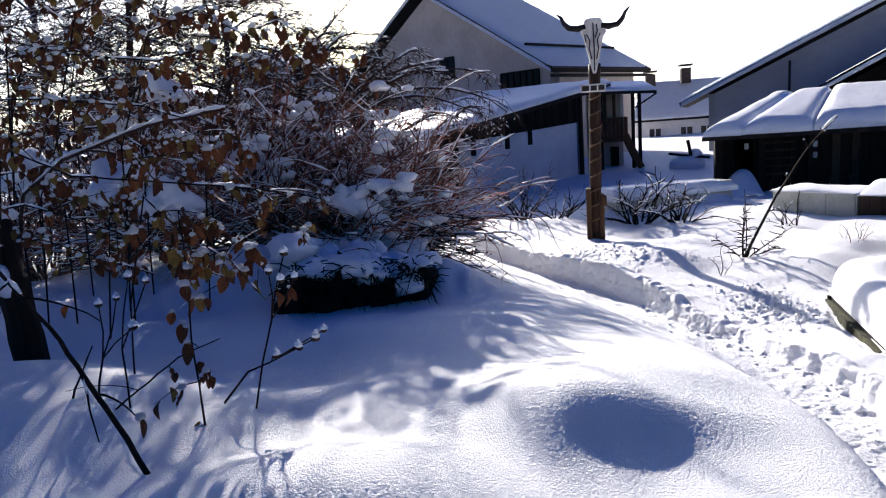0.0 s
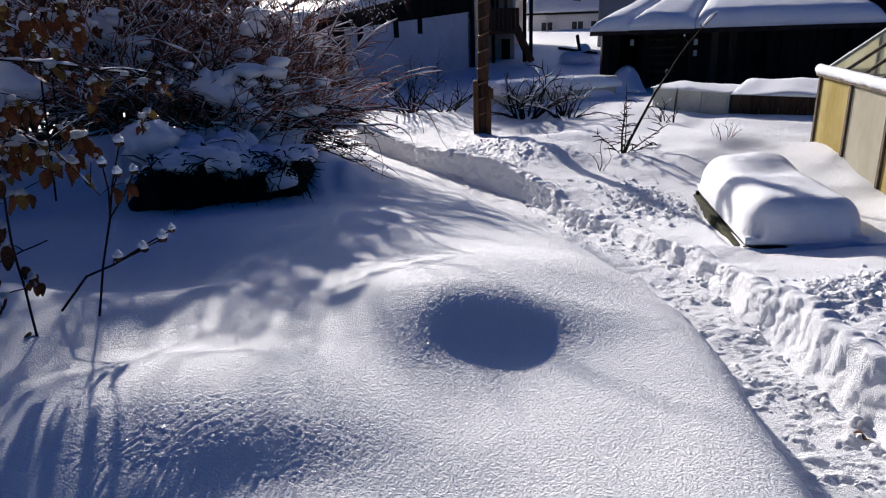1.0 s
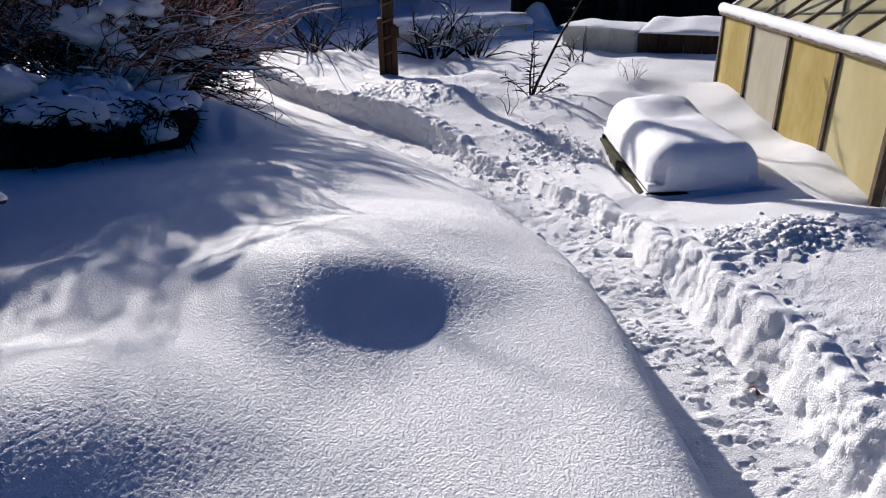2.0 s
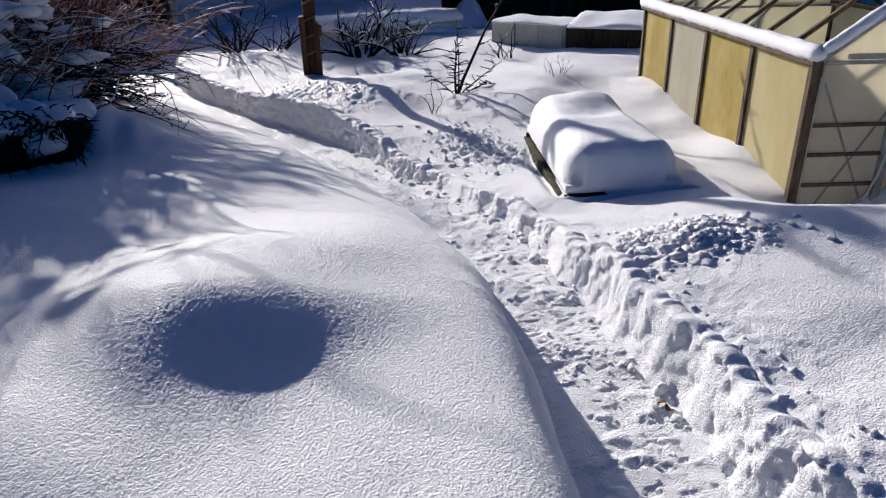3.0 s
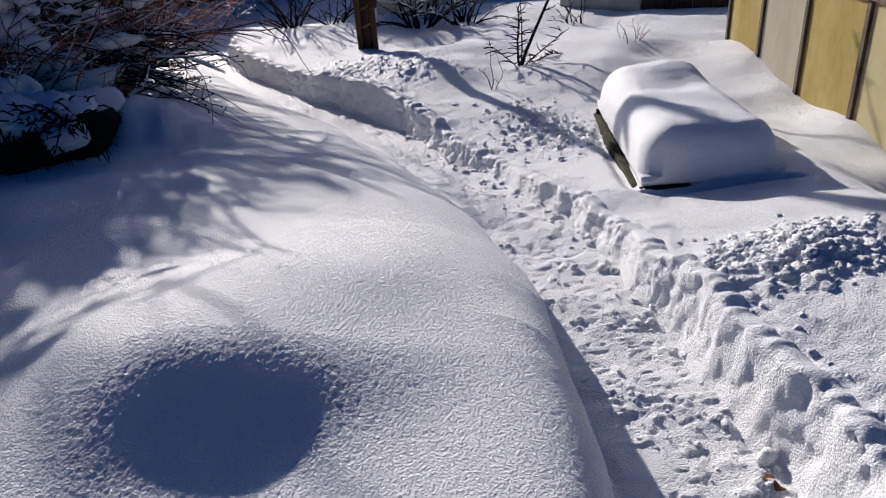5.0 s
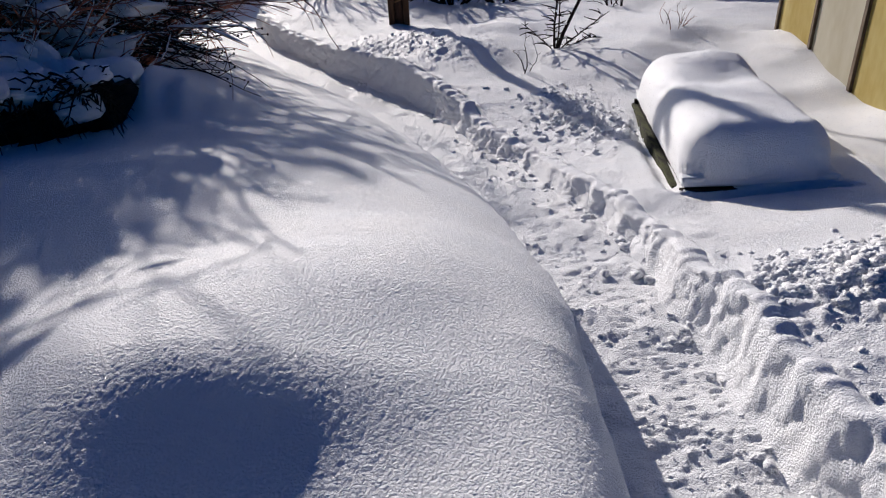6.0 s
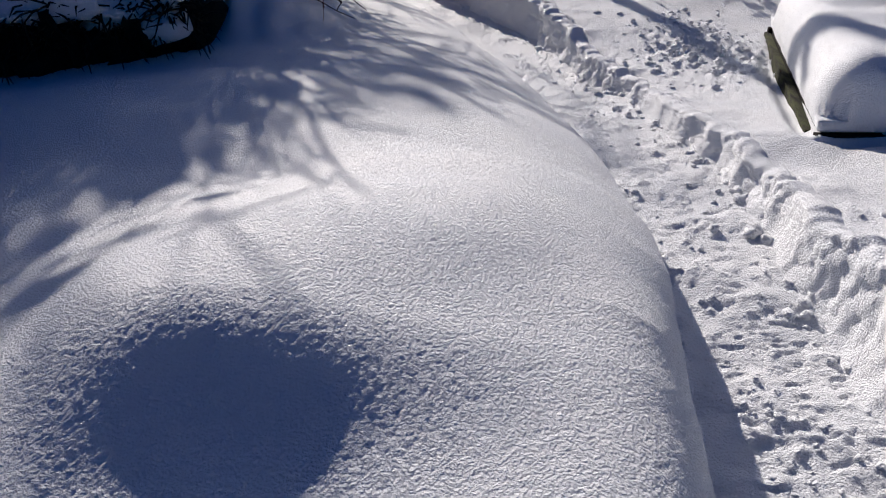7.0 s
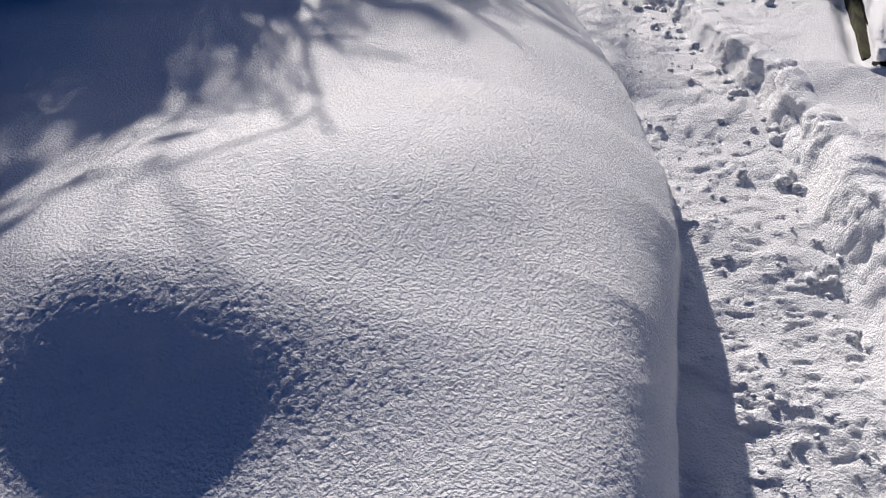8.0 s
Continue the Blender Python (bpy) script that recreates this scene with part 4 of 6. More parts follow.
def gable_house(name, label, c, a, length, half, eave, ridge, base, wall, roof, snow, over=0.6, wall_in=0.5, windows=(), chimneys=(), seed=1):
    """A house: c the near roof corner, a the way of its ridge, its gable running to the left of that; windows (along the gable from c, z0, width, height)."""
    a = Vector((*a, 0)).normalized()
    g = Vector((-a.y, a.x, 0))
    c = Vector((*c, 0))
    h = thing(name, (c.x, c.y, base), label, "house")

    def at(s, t, z):
        p = c + g * s + a * t
        return Vector((p.x, p.y, z))

    slope = (ridge - eave) / half
    w0, w1 = wall_in, 2 * half - wall_in
    ze = eave + slope * wall_in - 0.12
    # gable walls and long walls
    for t0, t1 in ((over, over + 0.25), (length - over - 0.25, length - over)):
        bm = bmesh.new()
        prof = [(w0, base), (w1, base), (w1, ze), (half, ridge - 0.14), (w0, ze)]
        f0, f1 = [bm.verts.new(at(s, t0, z)) for s, z in prof], [bm.verts.new(at(s, t1, z)) for s, z in prof]
        bm.faces.new(f0)
        bm.faces.new(f1[::-1])
        for i in range(5):
            j = (i + 1) % 5
            bm.faces.new((f0[j], f0[i], f1[i], f1[j]))
        bmesh.ops.recalc_face_normals(bm, faces=bm.faces)
        part("gable_wall", bm, wall, h)
    for s in (w0, w1):
        bm = bmesh.new()
        s2 = s + (0.25 if s == w0 else -0.25)
        bm2 = [at(s, over + 0.255, base), at(s, length - over - 0.255, base), at(s, length - over - 0.255, ze - 0.02), at(s, over + 0.255, ze - 0.02)]
        slab(bm, bm2 if s == w1 else bm2[::-1], 0.22)
        part("side_wall", bm, wall, h)
    for s0 in (0, 2 * half):
        bm = bmesh.new()
        q = [at(s0, 0, eave), at(s0, length, eave), at(half, length, ridge), at(half, 0, ridge)]
        slab(bm, q[::-1] if s0 == 0 else q, 0.16)
        bmesh.ops.recalc_face_normals(bm, faces=bm.faces)
        part("roof", bm, roof, h, "dark roof edge")
        q = [at(s0, -0.03, eave + 0.004), at(s0, length + 0.03, eave + 0.004), at(half, length + 0.03, ridge + 0.004), at(half, -0.03, ridge + 0.004)]
        snow_blanket("roof_snow", h, q if s0 else [q[1], q[0], q[3], q[2]], 0, (snow, snow, snow, snow), SNOW_ROOF, 0.03, 10, 8, seed, 0.35)
    for s, z, w, k in windows:
        bm = bmesh.new()
        q = [at(s + w, over - 0.02, z), at(s, over - 0.02, z), at(s, over - 0.02, z + k), at(s + w, over - 0.02, z + k)]
        slab(bm, q, 0.05)
        win = part("window", bm, DARK_GLASS, h, "dark window")
        bm = bmesh.new()
        n = max(2, round(w / 0.35))
        for i in range(n + 1):
            p, q = at(s + w * i / n, over - 0.05, z), at(s + w * i / n, over - 0.05, z + k)
            beam(bm, p, q, 0.06, 0.05, a)
        for zz in (z, z + k):
            beam(bm, at(s, over - 0.05, zz), at(s + w, over - 0.05, zz), 0.05, 0.06)
        part("window_frame", bm, DARK_WOOD, win)
    for s, t, z0, z1, r in chimneys:
        bm = bmesh.new()
        p = at(s, t, 0)
        box(bm, (p.x - r, p.y - r, z0), (p.x + r, p.y + r, z1), 0.02)
        ch = part("chimney", bm, CHIMNEY, h, "dark brick chimney")
        bm = bmesh.new()
        box(bm, (p.x - r * 1.35, p.y - r * 1.35, z1 + 0.12), (p.x + r * 1.35, p.y + r * 1.35, z1 + 0.19), 0.01)
        part("chimney_cap", bm, CHIMNEY, ch)
    return h, at


# house behind the shed
house, house_at = gable_house("chalet", "large pale house with a broad snow-covered gable roof", (0.97, 26.0), (0.62, 0.78), 6.8, 7.1, 3.28, 7.4, -0.4, WARM_WALL, TILE_DARK, 0.28,
                              windows=((1.0, 2.85, 1.95, 0.65), (5.6, 3.6, 0.85, 0.9)), seed=2)
bm = bmesh.new()
beam(bm, house_at(1.5, 0.4, 4.48), house_at(1.5, 6.4, 4.48), 0.06, 0.10)
part("snow_guard", bm, TILE_DARK, house, "dark snow guard rail")
bm = bmesh.new()
beam(bm, house_at(-0.06, -0.05, 3.16), house_at(-0.06, 6.85, 3.16), 0.12, 0.11)
part("gutter", bm, TILE_DARK, house)
# grey house on the other side
grey_house, gh_at = gable_house("neighbour_house", "grey rendered house with a long snow-edged roof", (22.13, 22.43), (0.21, 0.978), 9.0, 8.5, 1.68, 5.62, -0.4, GREY_WALL, TILE_DARK, 0.30, over=0.7, wall_in=1.15, seed=6)
bm = bmesh.new()
beam(bm, gh_at(13.45, 0.66, -0.3), gh_at(13.45, 0.66, 3.0), 0.07, 0.05)
part("downpipe", bm, TILE_DARK, grey_house)

# ---------------------------------------------------------------- far house with its long side to the garden
def build_far_house():
    h = thing("far_house", (9.2, 48.0, -0.4), "white house far off with a blue-shaded snowy roof and two chimneys", "house")
    bm = bmesh.new()
    box(bm, (6.2, 45.4, -0.5), (14.5, 51.0, 1.12))
    part("wall", bm, WHITE_WALL, h)
    bm = bmesh.new()
    slab(bm, [(5.9, 44.9, 1.12), (14.9, 44.9, 1.12), (14.9, 48.3, 3.45), (7.0, 48.3, 3.45)], 0.14)
    slab(bm, [(14.9, 51.6, 1.12), (5.9, 51.6, 1.12), (7.0, 48.31, 3.45), (14.9, 48.31, 3.45)], 0.14)
    slab(bm, [(5.9, 51.6, 1.12), (5.9, 44.9, 1.12), (7.0, 48.3, 3.45)], 0.14)
    part("roof", bm, TILE_DARK, h, "dark eaves")
    snow_blanket("roof_snow", h, [Vector((5.85, 44.85, 1.13)), Vector((14.9, 44.85, 1.13)), Vector((14.9, 48.35, 3.46)), Vector((7.0, 48.35, 3.46))], 0, (0.2, 0.2, 0.2, 0.2), SNOW_ROOF, 0.04, 12, 8, 3, 0.35)
    for x in (7.0, 8.9, 10.1, 12.0):
        bm = bmesh.new()
        box(bm, (x, 45.33, 0.0), (x + 0.75, 45.42, 0.55), 0.01)
        win = part("window", bm, DARK_GLASS, h, "small dark window")
        bm = bmesh.new()
        for a in (0.0, 0.375, 0.75):
            box(bm, (x + a - 0.03, 45.30, 0.0), (x + a + 0.03, 45.36, 0.55))
        box(bm, (x - 0.06, 45.28, -0.05), (x + 0.81, 45.36, 0.0))
        part("window_frame", bm, WHITE_WALL, win)
    for x, z in ((7.45, 3.05), (9.65, 3.3)):
        bm = bmesh.new()
        box(bm, (x - 0.3, 47.3, z), (x + 0.3, 47.9, z + 0.95), 0.02)
        ch = part("chimney", bm, CHIMNEY, h, "dark chimney")
        bm = bmesh.new()
        box(bm, (x - 0.4, 47.2, z + 1.08), (x + 0.4, 48.0, z + 1.18), 0.01)
        part("chimney_cap", bm, CHIMNEY, ch)


build_far_house()


# ---------------------------------------------------------------- shed with white base and dark boards
def build_shed():
    a, e = Vector((-1.28, 17.0, 0)), Vector((0.568, 0.823, 0))
    p = Vector((-0.823, 0.568, 0))
    sh = thing("shed", (-1.28, 17.0, -0.3), "white-walled shed with black boards and a snowy roof", "shed")

    def at(s, t, z):
        q = a + e * s + p * t
        return Vector((q.x, q.y, z))

    def roof_z(s):
        return 1.41 + 0.143 * (s + 1.25)

    bm = bmesh.new()
    slab(bm, [at(0, 0, -0.4), at(5.25, 0, -0.4), at(5.25, 0, 1.44), at(0, 0, 1.17)], 0.2)
    part("white_wall", bm, WHITE_WALL, sh, "white rendered lower wall")
    n = 26
    for i in range(n):
        s0, s1 = 5.25 * i / n, 5.25 * (i + 1) / n
        bm = bmesh.new()
        k = 0.02 + 0.015 * (i % 2)
        z0 = 1.17 + 0.27 * s0 / 5.25
        slab(bm, [at(s0 + 0.006, -k, z0 - (0.38 if i in (1, 8, 13) else 0.0)), at(s1 - 0.006, -k, z0 - (0.38 if i in (1, 8, 13) else 0.0)), at(s1 - 0.006, -k, roof_z(s1) - 0.02), at(s0 + 0.006, -k, roof_z(s0) - 0.02)], 0.02)
        part("board", bm, DARK_WOOD, sh)
    for i in range(8):
        s0, s1 = -1.25 + 1.22 * i / 8, -1.25 + 1.22 * (i + 1) / 8
        bm = bmesh.new()
        slab(bm, [at(s0 + 0.005, 0.25, -0.4), at(s1 - 0.005, 0.25, -0.4), at(s1 - 0.005, 0.25, roof_z(s1) - 0.03), at(s0 + 0.005, 0.25, roof_z(s0) - 0.03)], 0.03)
        part("board", bm, DARK_WOOD, sh)
    bm = bmesh.new()
    slab(bm, [at(-1.2, 4.4, -0.4), at(-1.2, 0.3, -0.4), at(-1.2, 0.3, 1.36), at(-1.2, 4.4, 1.36)], 0.12)
    part("side_wall", bm, DARK_WOOD, sh)
    bm = bmesh.new()
    slab(bm, [at(5.25, 0.0, -0.4), at(5.25, 4.4, -0.4), at(5.25, 4.4, 2.3), at(5.25, 0.0, 2.3)], 0.12)
    slab(bm, [at(5.2, 4.4, -0.4), at(-1.2, 4.4, -0.4), at(-1.2, 4.4, 1.36), at(5.2, 4.4, 2.3)], 0.12)
    part("back_wall", bm, DARK_WOOD, sh)
    bm = bmesh.new()
    q = [at(-1.5, -0.35, roof_z(-1.5)), at(6.6, -0.35, roof_z(6.6)), at(6.6, 4.7, roof_z(6.6)), at(-1.5, 4.7, roof_z(-1.5))]
    slab(bm, q, 0.12)
    part("roof", bm, TILE_DARK, sh, "dark roof edge boards")
    q = [v + Vector((0, 0, 0.003)) for v in q]
    snow_blanket("roof_snow", sh, q, 0, (0.17, 0.22, 0.25, 0.2), SNOW_CAP, 0.03, 20, 10, 4, 0.2)
    # dark posts at the open corner
    for s in (5.35, 6.1):
        bm = bmesh.new()
        beam(bm, at(s, 0.02, -0.4), at(s, 0.02, roof_z(s) - 0.03), 0.14, 0.14, e)
        part("corner_post", bm, DARK_WOOD, sh)


build_shed()


def build_veranda():
    v = thing("veranda", (3.0, 22.6, -0.3), "brown timber veranda with balustrade and outside stair", "veranda")
    for x in (2.35, 2.62, 2.9, 3.15):
        bm = bmesh.new()
        box(bm, (x - 0.045, 22.9, 1.35), (x + 0.045, 23.0, 2.35))
        part("upright", bm, BLOCK_WOOD if x != 3.15 else WHITE_WALL, v)
    for x in (2.45, 3.42, 3.62):
        bm = bmesh.new()
        box(bm, (x - 0.05, 22.3, -0.4), (x + 0.05, 22.42, 2.3))
        part("post", bm, DARK_WOOD, v)
    for i in range(8):
        bm = bmesh.new()
        box(bm, (2.25 + 0.125 * i, 22.2, 0.85), (2.365 + 0.125 * i, 22.25, 1.5), 0.004)
        part("balustrade_board", bm, BROWN_WOOD, v)
    bm = bmesh.new()
    box(bm, (2.2, 22.2, 0.74), (3.3, 24.0, 0.84))
    part("floor", bm, BROWN_WOOD, v)
    for k in (0.0, 0.55):
        bm = bmesh.new()
        beam(bm, (3.15, 22.1 + k, 0.95), (3.62, 22.1 + k, -0.1), 0.05, 0.2)
        part("stair_string", bm, BROWN_WOOD, v)
    for i in range(6):
        bm = bmesh.new()
        x, z = 3.18 + 0.07 * i, 0.80 - 0.155 * i
        box(bm, (x, 22.1, z), (x + 0.12, 22.65, z + 0.03))
        part("tread", bm, BROWN_WOOD, v)
    bm = bmesh.new()
    box(bm, (2.05, 23.3, -0.4), (3.2, 23.45, 2.35))
    part("back_wall", bm, WARM_WALL, v)
    bm = bmesh.new()
    box(bm, (2.78, 23.22, -0.4), (3.05, 23.31, 0.55))
    part("door", bm, DARK_WOOD, v, "dark cellar door")
    bm = bmesh.new()
    slab(bm, [(1.9, 22.0, 2.32), (4.1, 22.0, 2.22), (4.1, 24.5, 2.52), (1.9, 24.5, 2.62)], 0.08)
    part("roof", bm, TILE_DARK, v)
    snow_blanket("roof_snow", v, [Vector((1.88, 21.95, 2.325)), Vector((4.12, 21.95, 2.225)), Vector((4.12, 24.5, 2.525)), Vector((1.88, 24.5, 2.625))], 0, (0.14, 0.12, 0.14, 0.16), SNOW_CAP, 0.02, 8, 6, 2, 0.15)
    bm = bmesh.new()
    beam(bm, (3.45, 22.05, 1.75), (4.1, 22.05, 2.15), 0.05, 0.05)
    part("drainpipe", bm, TILE_DARK, v)


build_veranda()


gable_house("barn", "black timber barn with a snow-edged gable", (17.2, 16.2), (0.36, 0.933), 7.0, 5.0, 1.74, 4.34, -0.4, DARK_WOOD, TILE_DARK, 0.22, over=0.6, wall_in=0.4, seed=5)

# snowy roofs beyond the hedge
gable_house("distant_house", "distant house under a snowy roof beyond the trees", (-10.0, 30.0), (0.2, 0.98), 6.0, 2.2, 4.3, 5.5, -0.4, GREY_WALL, TILE_DARK, 0.25, seed=11)
gable_house("distant_house", "distant long house under a snowy roof beyond the trees", (-14.6, 30.0), (0.1, 0.99), 6.0, 3.9, 3.7, 4.6, -0.4, WARM_WALL, TILE_DARK, 0.25, seed=12)


# snowed-over cart with its shafts showing
def build_cart():
    x, y = 4.85, 21.5
    g = ground_z(x, y)
    c = thing("hand_cart", (x, y, g), "old hand cart buried in snow with its shafts sticking out", "cart")
    verts, faces = [], []
    lump(verts, faces, (x, y, g + 0.1), (0.55, 0.5, 0.32), random.Random(2), 0.12, 7, 12)
    lump(verts, faces, (x + 0.25, y - 0.1, g + 0.4), (0.2, 0.2, 0.16), random.Random(5), 0.12, 6, 10)
    plain_part("snow_load", verts, faces, SNOW_CAP, c)
    for q in ((-0.55, 0, 0.46), (0.0, 0, 0.82), (0.62, 0, 0.28)):
        bm = bmesh.new()
        beam(bm, (x + 0.1, y - 0.2, g + 0.35), (x + q[0], y - 0.25, g + q[2]), 0.07, 0.07)
        part("shaft", bm, DARK_WOOD, c)


build_cart()


# ---------------------------------------------------------------- shrubs and trees
def cane_points(rng, base, direction, length, droop, steps, wobble):
    pts, d, p = [Vector(base)], Vector(direction).normalized(), Vector(base)
    for i in range(steps):
        d = (d + Vector((rng.uniform(-wobble, wobble), rng.uniform(-wobble, wobble), -droop / steps + rng.uniform(-wobble, wobble) * 0.5))).normalized()
        p = p + d * (length / steps)
        pts.append(p.copy())
    return pts


def snow_on(verts, faces, pts, radius, rng, chance):
    """Snow lying along the upper side of a twig, in stretches."""
    for i in range(len(pts) - 1):
        d = pts[i + 1] - pts[i]
        if d.length < 1e-6 or abs(d.normalized().z) > 0.8 or rng.random() > chance:
            continue
        up = Vector((0, 0, radius * 1.1))
        tube(verts, faces, [pts[i] + up, pts[i].lerp(pts[i + 1], 0.5) + up * 1.3, pts[i + 1] + up], [radius * 0.4, radius * 1.0, radius * 0.35], 4)


def build_shrub(base, canes, height, spread, droop, twigs, mat, label, seed, snow=0.3, lumps=0, thick=0.008, lean=(0, 0), category="shrub", group="", rise=0.5, leaves=0, wild=0.40):
    rng = random.Random(seed)
    g = ground_z(*base)
    sh = thing("shrub", (base[0], base[1], g), label, category, group)
    cv, cf, tv, tf, sv, sf = [], [], [], [], [], []
    for _ in range(canes):
        a = rng.uniform(0, 2 * math.pi)
        out = rng.uniform(0.15, 1.0) ** 0.7
        d = Vector((math.cos(a) * out * spread + lean[0], math.sin(a) * out * spread + lean[1], 1.0 - rise * out * 0.6))
        start = Vector((base[0] + math.cos(a) * 0.12 * spread, base[1] + math.sin(a) * 0.12 * spread, g - 0.05))
        length = height * rng.uniform(0.65, 1.15)
        pts = cane_points(rng, start, d, length, droop * out, 7, wild)
        r = thick * rng.uniform(0.6, 1.2)
        if canes <= 20:
            ov, of = [], []
            tube(ov, of, pts, [r * (1 - 0.75 * i / 7) for i in range(8)], 5)
            plain_part("cane", ov, of, mat, sh)
        else:
            tube(cv, cf, pts, [r * (1 - 0.75 * i / 7) for i in range(8)], 5)
        if rng.random() < snow * 1.3:
            snow_on(sv, sf, pts[2:], r * 0.85, rng, 0.85)
        for _ in range(twigs):
            i = rng.randrange(2, 7)
            b = rng.uniform(0, 6.28)
            td = (pts[i] - pts[i - 1]).normalized() + Vector((math.cos(b), math.sin(b), rng.uniform(-0.3, 0.5))) * 0.8
            tp = cane_points(rng, pts[i], td, length * rng.uniform(0.12, 0.34), droop * 0.9, 5, 0.38)
            tr = r * 0.48
            tube(tv, tf, tp, [tr, tr * 0.85, tr * 0.7, tr * 0.55, tr * 0.45, tr * 0.3], 4)
            if rng.random() < snow:
                snow_on(sv, sf, tp, tr * 0.95, rng, 0.9)
    if cv:
        tagged(plain_part("cane_tangle", cv, cf, mat, sh), kind="stuff")
    if tv:
        tagged(plain_part("twig_tangle", tv, tf, mat, sh), kind="stuff")
    if leaves:
        lv, lf = [], []
        for _ in range(leaves):
            a, k, z = rng.uniform(0, 6.28), rng.uniform(0.2, 1.0) * spread * 0.9, rng.uniform(0.3, 1.0)
            p = Vector((base[0] + math.cos(a) * k, base[1] + math.sin(a) * k, g + height * z))
            m = Euler((rng.uniform(-1, 1), rng.uniform(0.4, 1.6), rng.uniform(0, 6.28))).to_matrix() * rng.uniform(0.05, 0.09)
            n = len(lv)
            for q in ((0, 0, 0), (0.35, 0.3, 0.06), (0.7, 0.26, 0.0), (1, 0, -0.25), (0.7, -0.26, 0.0), (0.35, -0.3, 0.06), (0.5, 0, -0.06)):
                lv.append(p + m @ Vector(q))
            lf += [(n, n + 1, n + 6), (n + 1, n + 2, n + 6), (n + 2, n + 3, n + 6), (n + 3, n + 4, n + 6), (n + 4, n + 5, n + 6), (n + 5, n, n + 6)]
        tagged(plain_part("withered_foliage", lv, lf, DRY_LEAF, sh, "brown withered leaves"), kind="stuff")
    for _ in range(lumps):
        a, k = rng.uniform(0, 6.28), rng.uniform(0.1, 0.8) * spread * height * 0.6
        r = rng.uniform(0.03, 0.09)
        lump(sv, sf, (base[0] + lean[0] * height * 0.5 + math.cos(a) * k, base[1] + math.sin(a) * k, g + height * rng.uniform(0.35, 0.85)), (r * rng.uniform(1, 1.7), r * rng.uniform(1, 1.7), r * 0.7), rng, 0.22)
    if sv:
        tagged(plain_part("twig_snow", sv, sf, SNOW_CAP, sh, "white snow lying on the twigs"), kind="stuff")
    return sh


THICKET = "leafless reddish shrub with a tangle of snow-dusted twigs"
for bx, by, n, h, s, dr, tw, seed, ln, lv in ((-0.9, 5.85, 62, 1.2, 1.05, 0.85, 8, 11, (0.3, -0.1), 0), (-1.35, 6.5, 95, 2.05, 0.8, 0.7, 9, 12, (0.1, 0), 160),
                                              (-2.1, 6.2, 90, 1.95, 0.85, 0.7, 9, 13, (0, 0), 240), (-2.9, 6.2, 60, 1.7, 0.85, 0.35, 9, 14, (0, 0), 300),
                                              (-3.8, 6.3, 55, 1.6, 0.85, 0.35, 9, 15, (0, 0), 340), (-4.8, 6.5, 55, 1.8, 0.9, 0.35, 9, 16, (0, 0), 340),
                                              (-0.85, 6.9, 90, 1.75, 0.7, 0.6, 9, 21, (0.08, 0), 80), (-1.6, 7.7, 110, 1.6, 0.6, 0.35, 9, 22, (0, 0), 120),
                                              (-1.15, 8.6, 75, 1.6, 0.6, 0.4, 10, 23, (0, 0), 60), (-1.9, 8.3, 85, 1.75, 0.6, 0.35, 10, 17, (0, 0), 60), (-3.2, 8.5, 50, 1.6, 0.8, 0.25, 10, 18, (0, 0), 120),
                                              (-4.9, 8.6, 60, 1.9, 0.9, 0.25, 10, 19, (0, 0), 120), (-6.2, 7.4, 60, 2.0, 0.9, 0.25, 10, 20, (0, 0), 260)):
    build_shrub((bx, by), n, h, s, dr, tw, RED_TWIG if seed % 2 else TWIG, THICKET, seed, 0.5, 18, 0.0125, ln, group="thicket shrubs", leaves=lv)

SMALL = "small bare rose bush standing in the snow"
build_shrub((0.30, 11.6), 20, 1.05, 0.75, 0.1, 4, STEM, "bare fan-shaped bush with thin upright canes", 31, 0.1, 0, 0.017, group="bare bushes", rise=0.2)
build_shrub((0.95, 11.5), 12, 0.75, 0.8, 0.2, 4, STEM, SMALL, 32, 0.15, 0, 0.016, group="bare bushes", rise=0.2)
build_shrub((2.15, 10.7), 20, 0.95, 0.9, 0.3, 6, STEM, "low tangled bush with dark canes and bits of snow", 33, 0.3, 0, 0.019, group="bare bushes")
build_shrub((2.75, 10.5), 18, 0.7, 0.9, 0.4, 5, STEM, SMALL, 34, 0.3, 0, 0.018, group="bare bushes")
build_shrub((4.0, 9.6), 9, 0.42, 0.7, 0.2, 3, STEM, SMALL, 35, 0.2, 0, 0.010, group="bare bushes", rise=0.2)
build_shrub((3.95, 7.5), 8, 0.28, 0.6, 0.1, 2, TWIG, "few dry stalks poking out of the snow", 36, 0.1, 0, 0.005, group="bare bushes", rise=0.2)
build_shrub((2.45, 6.75), 3, 0.42, 0.3, 0.7, 2, STEM, "small bent dark stalk in the snow", 37, 0.1, 0, 0.006, group="bare bushes", rise=0.2)


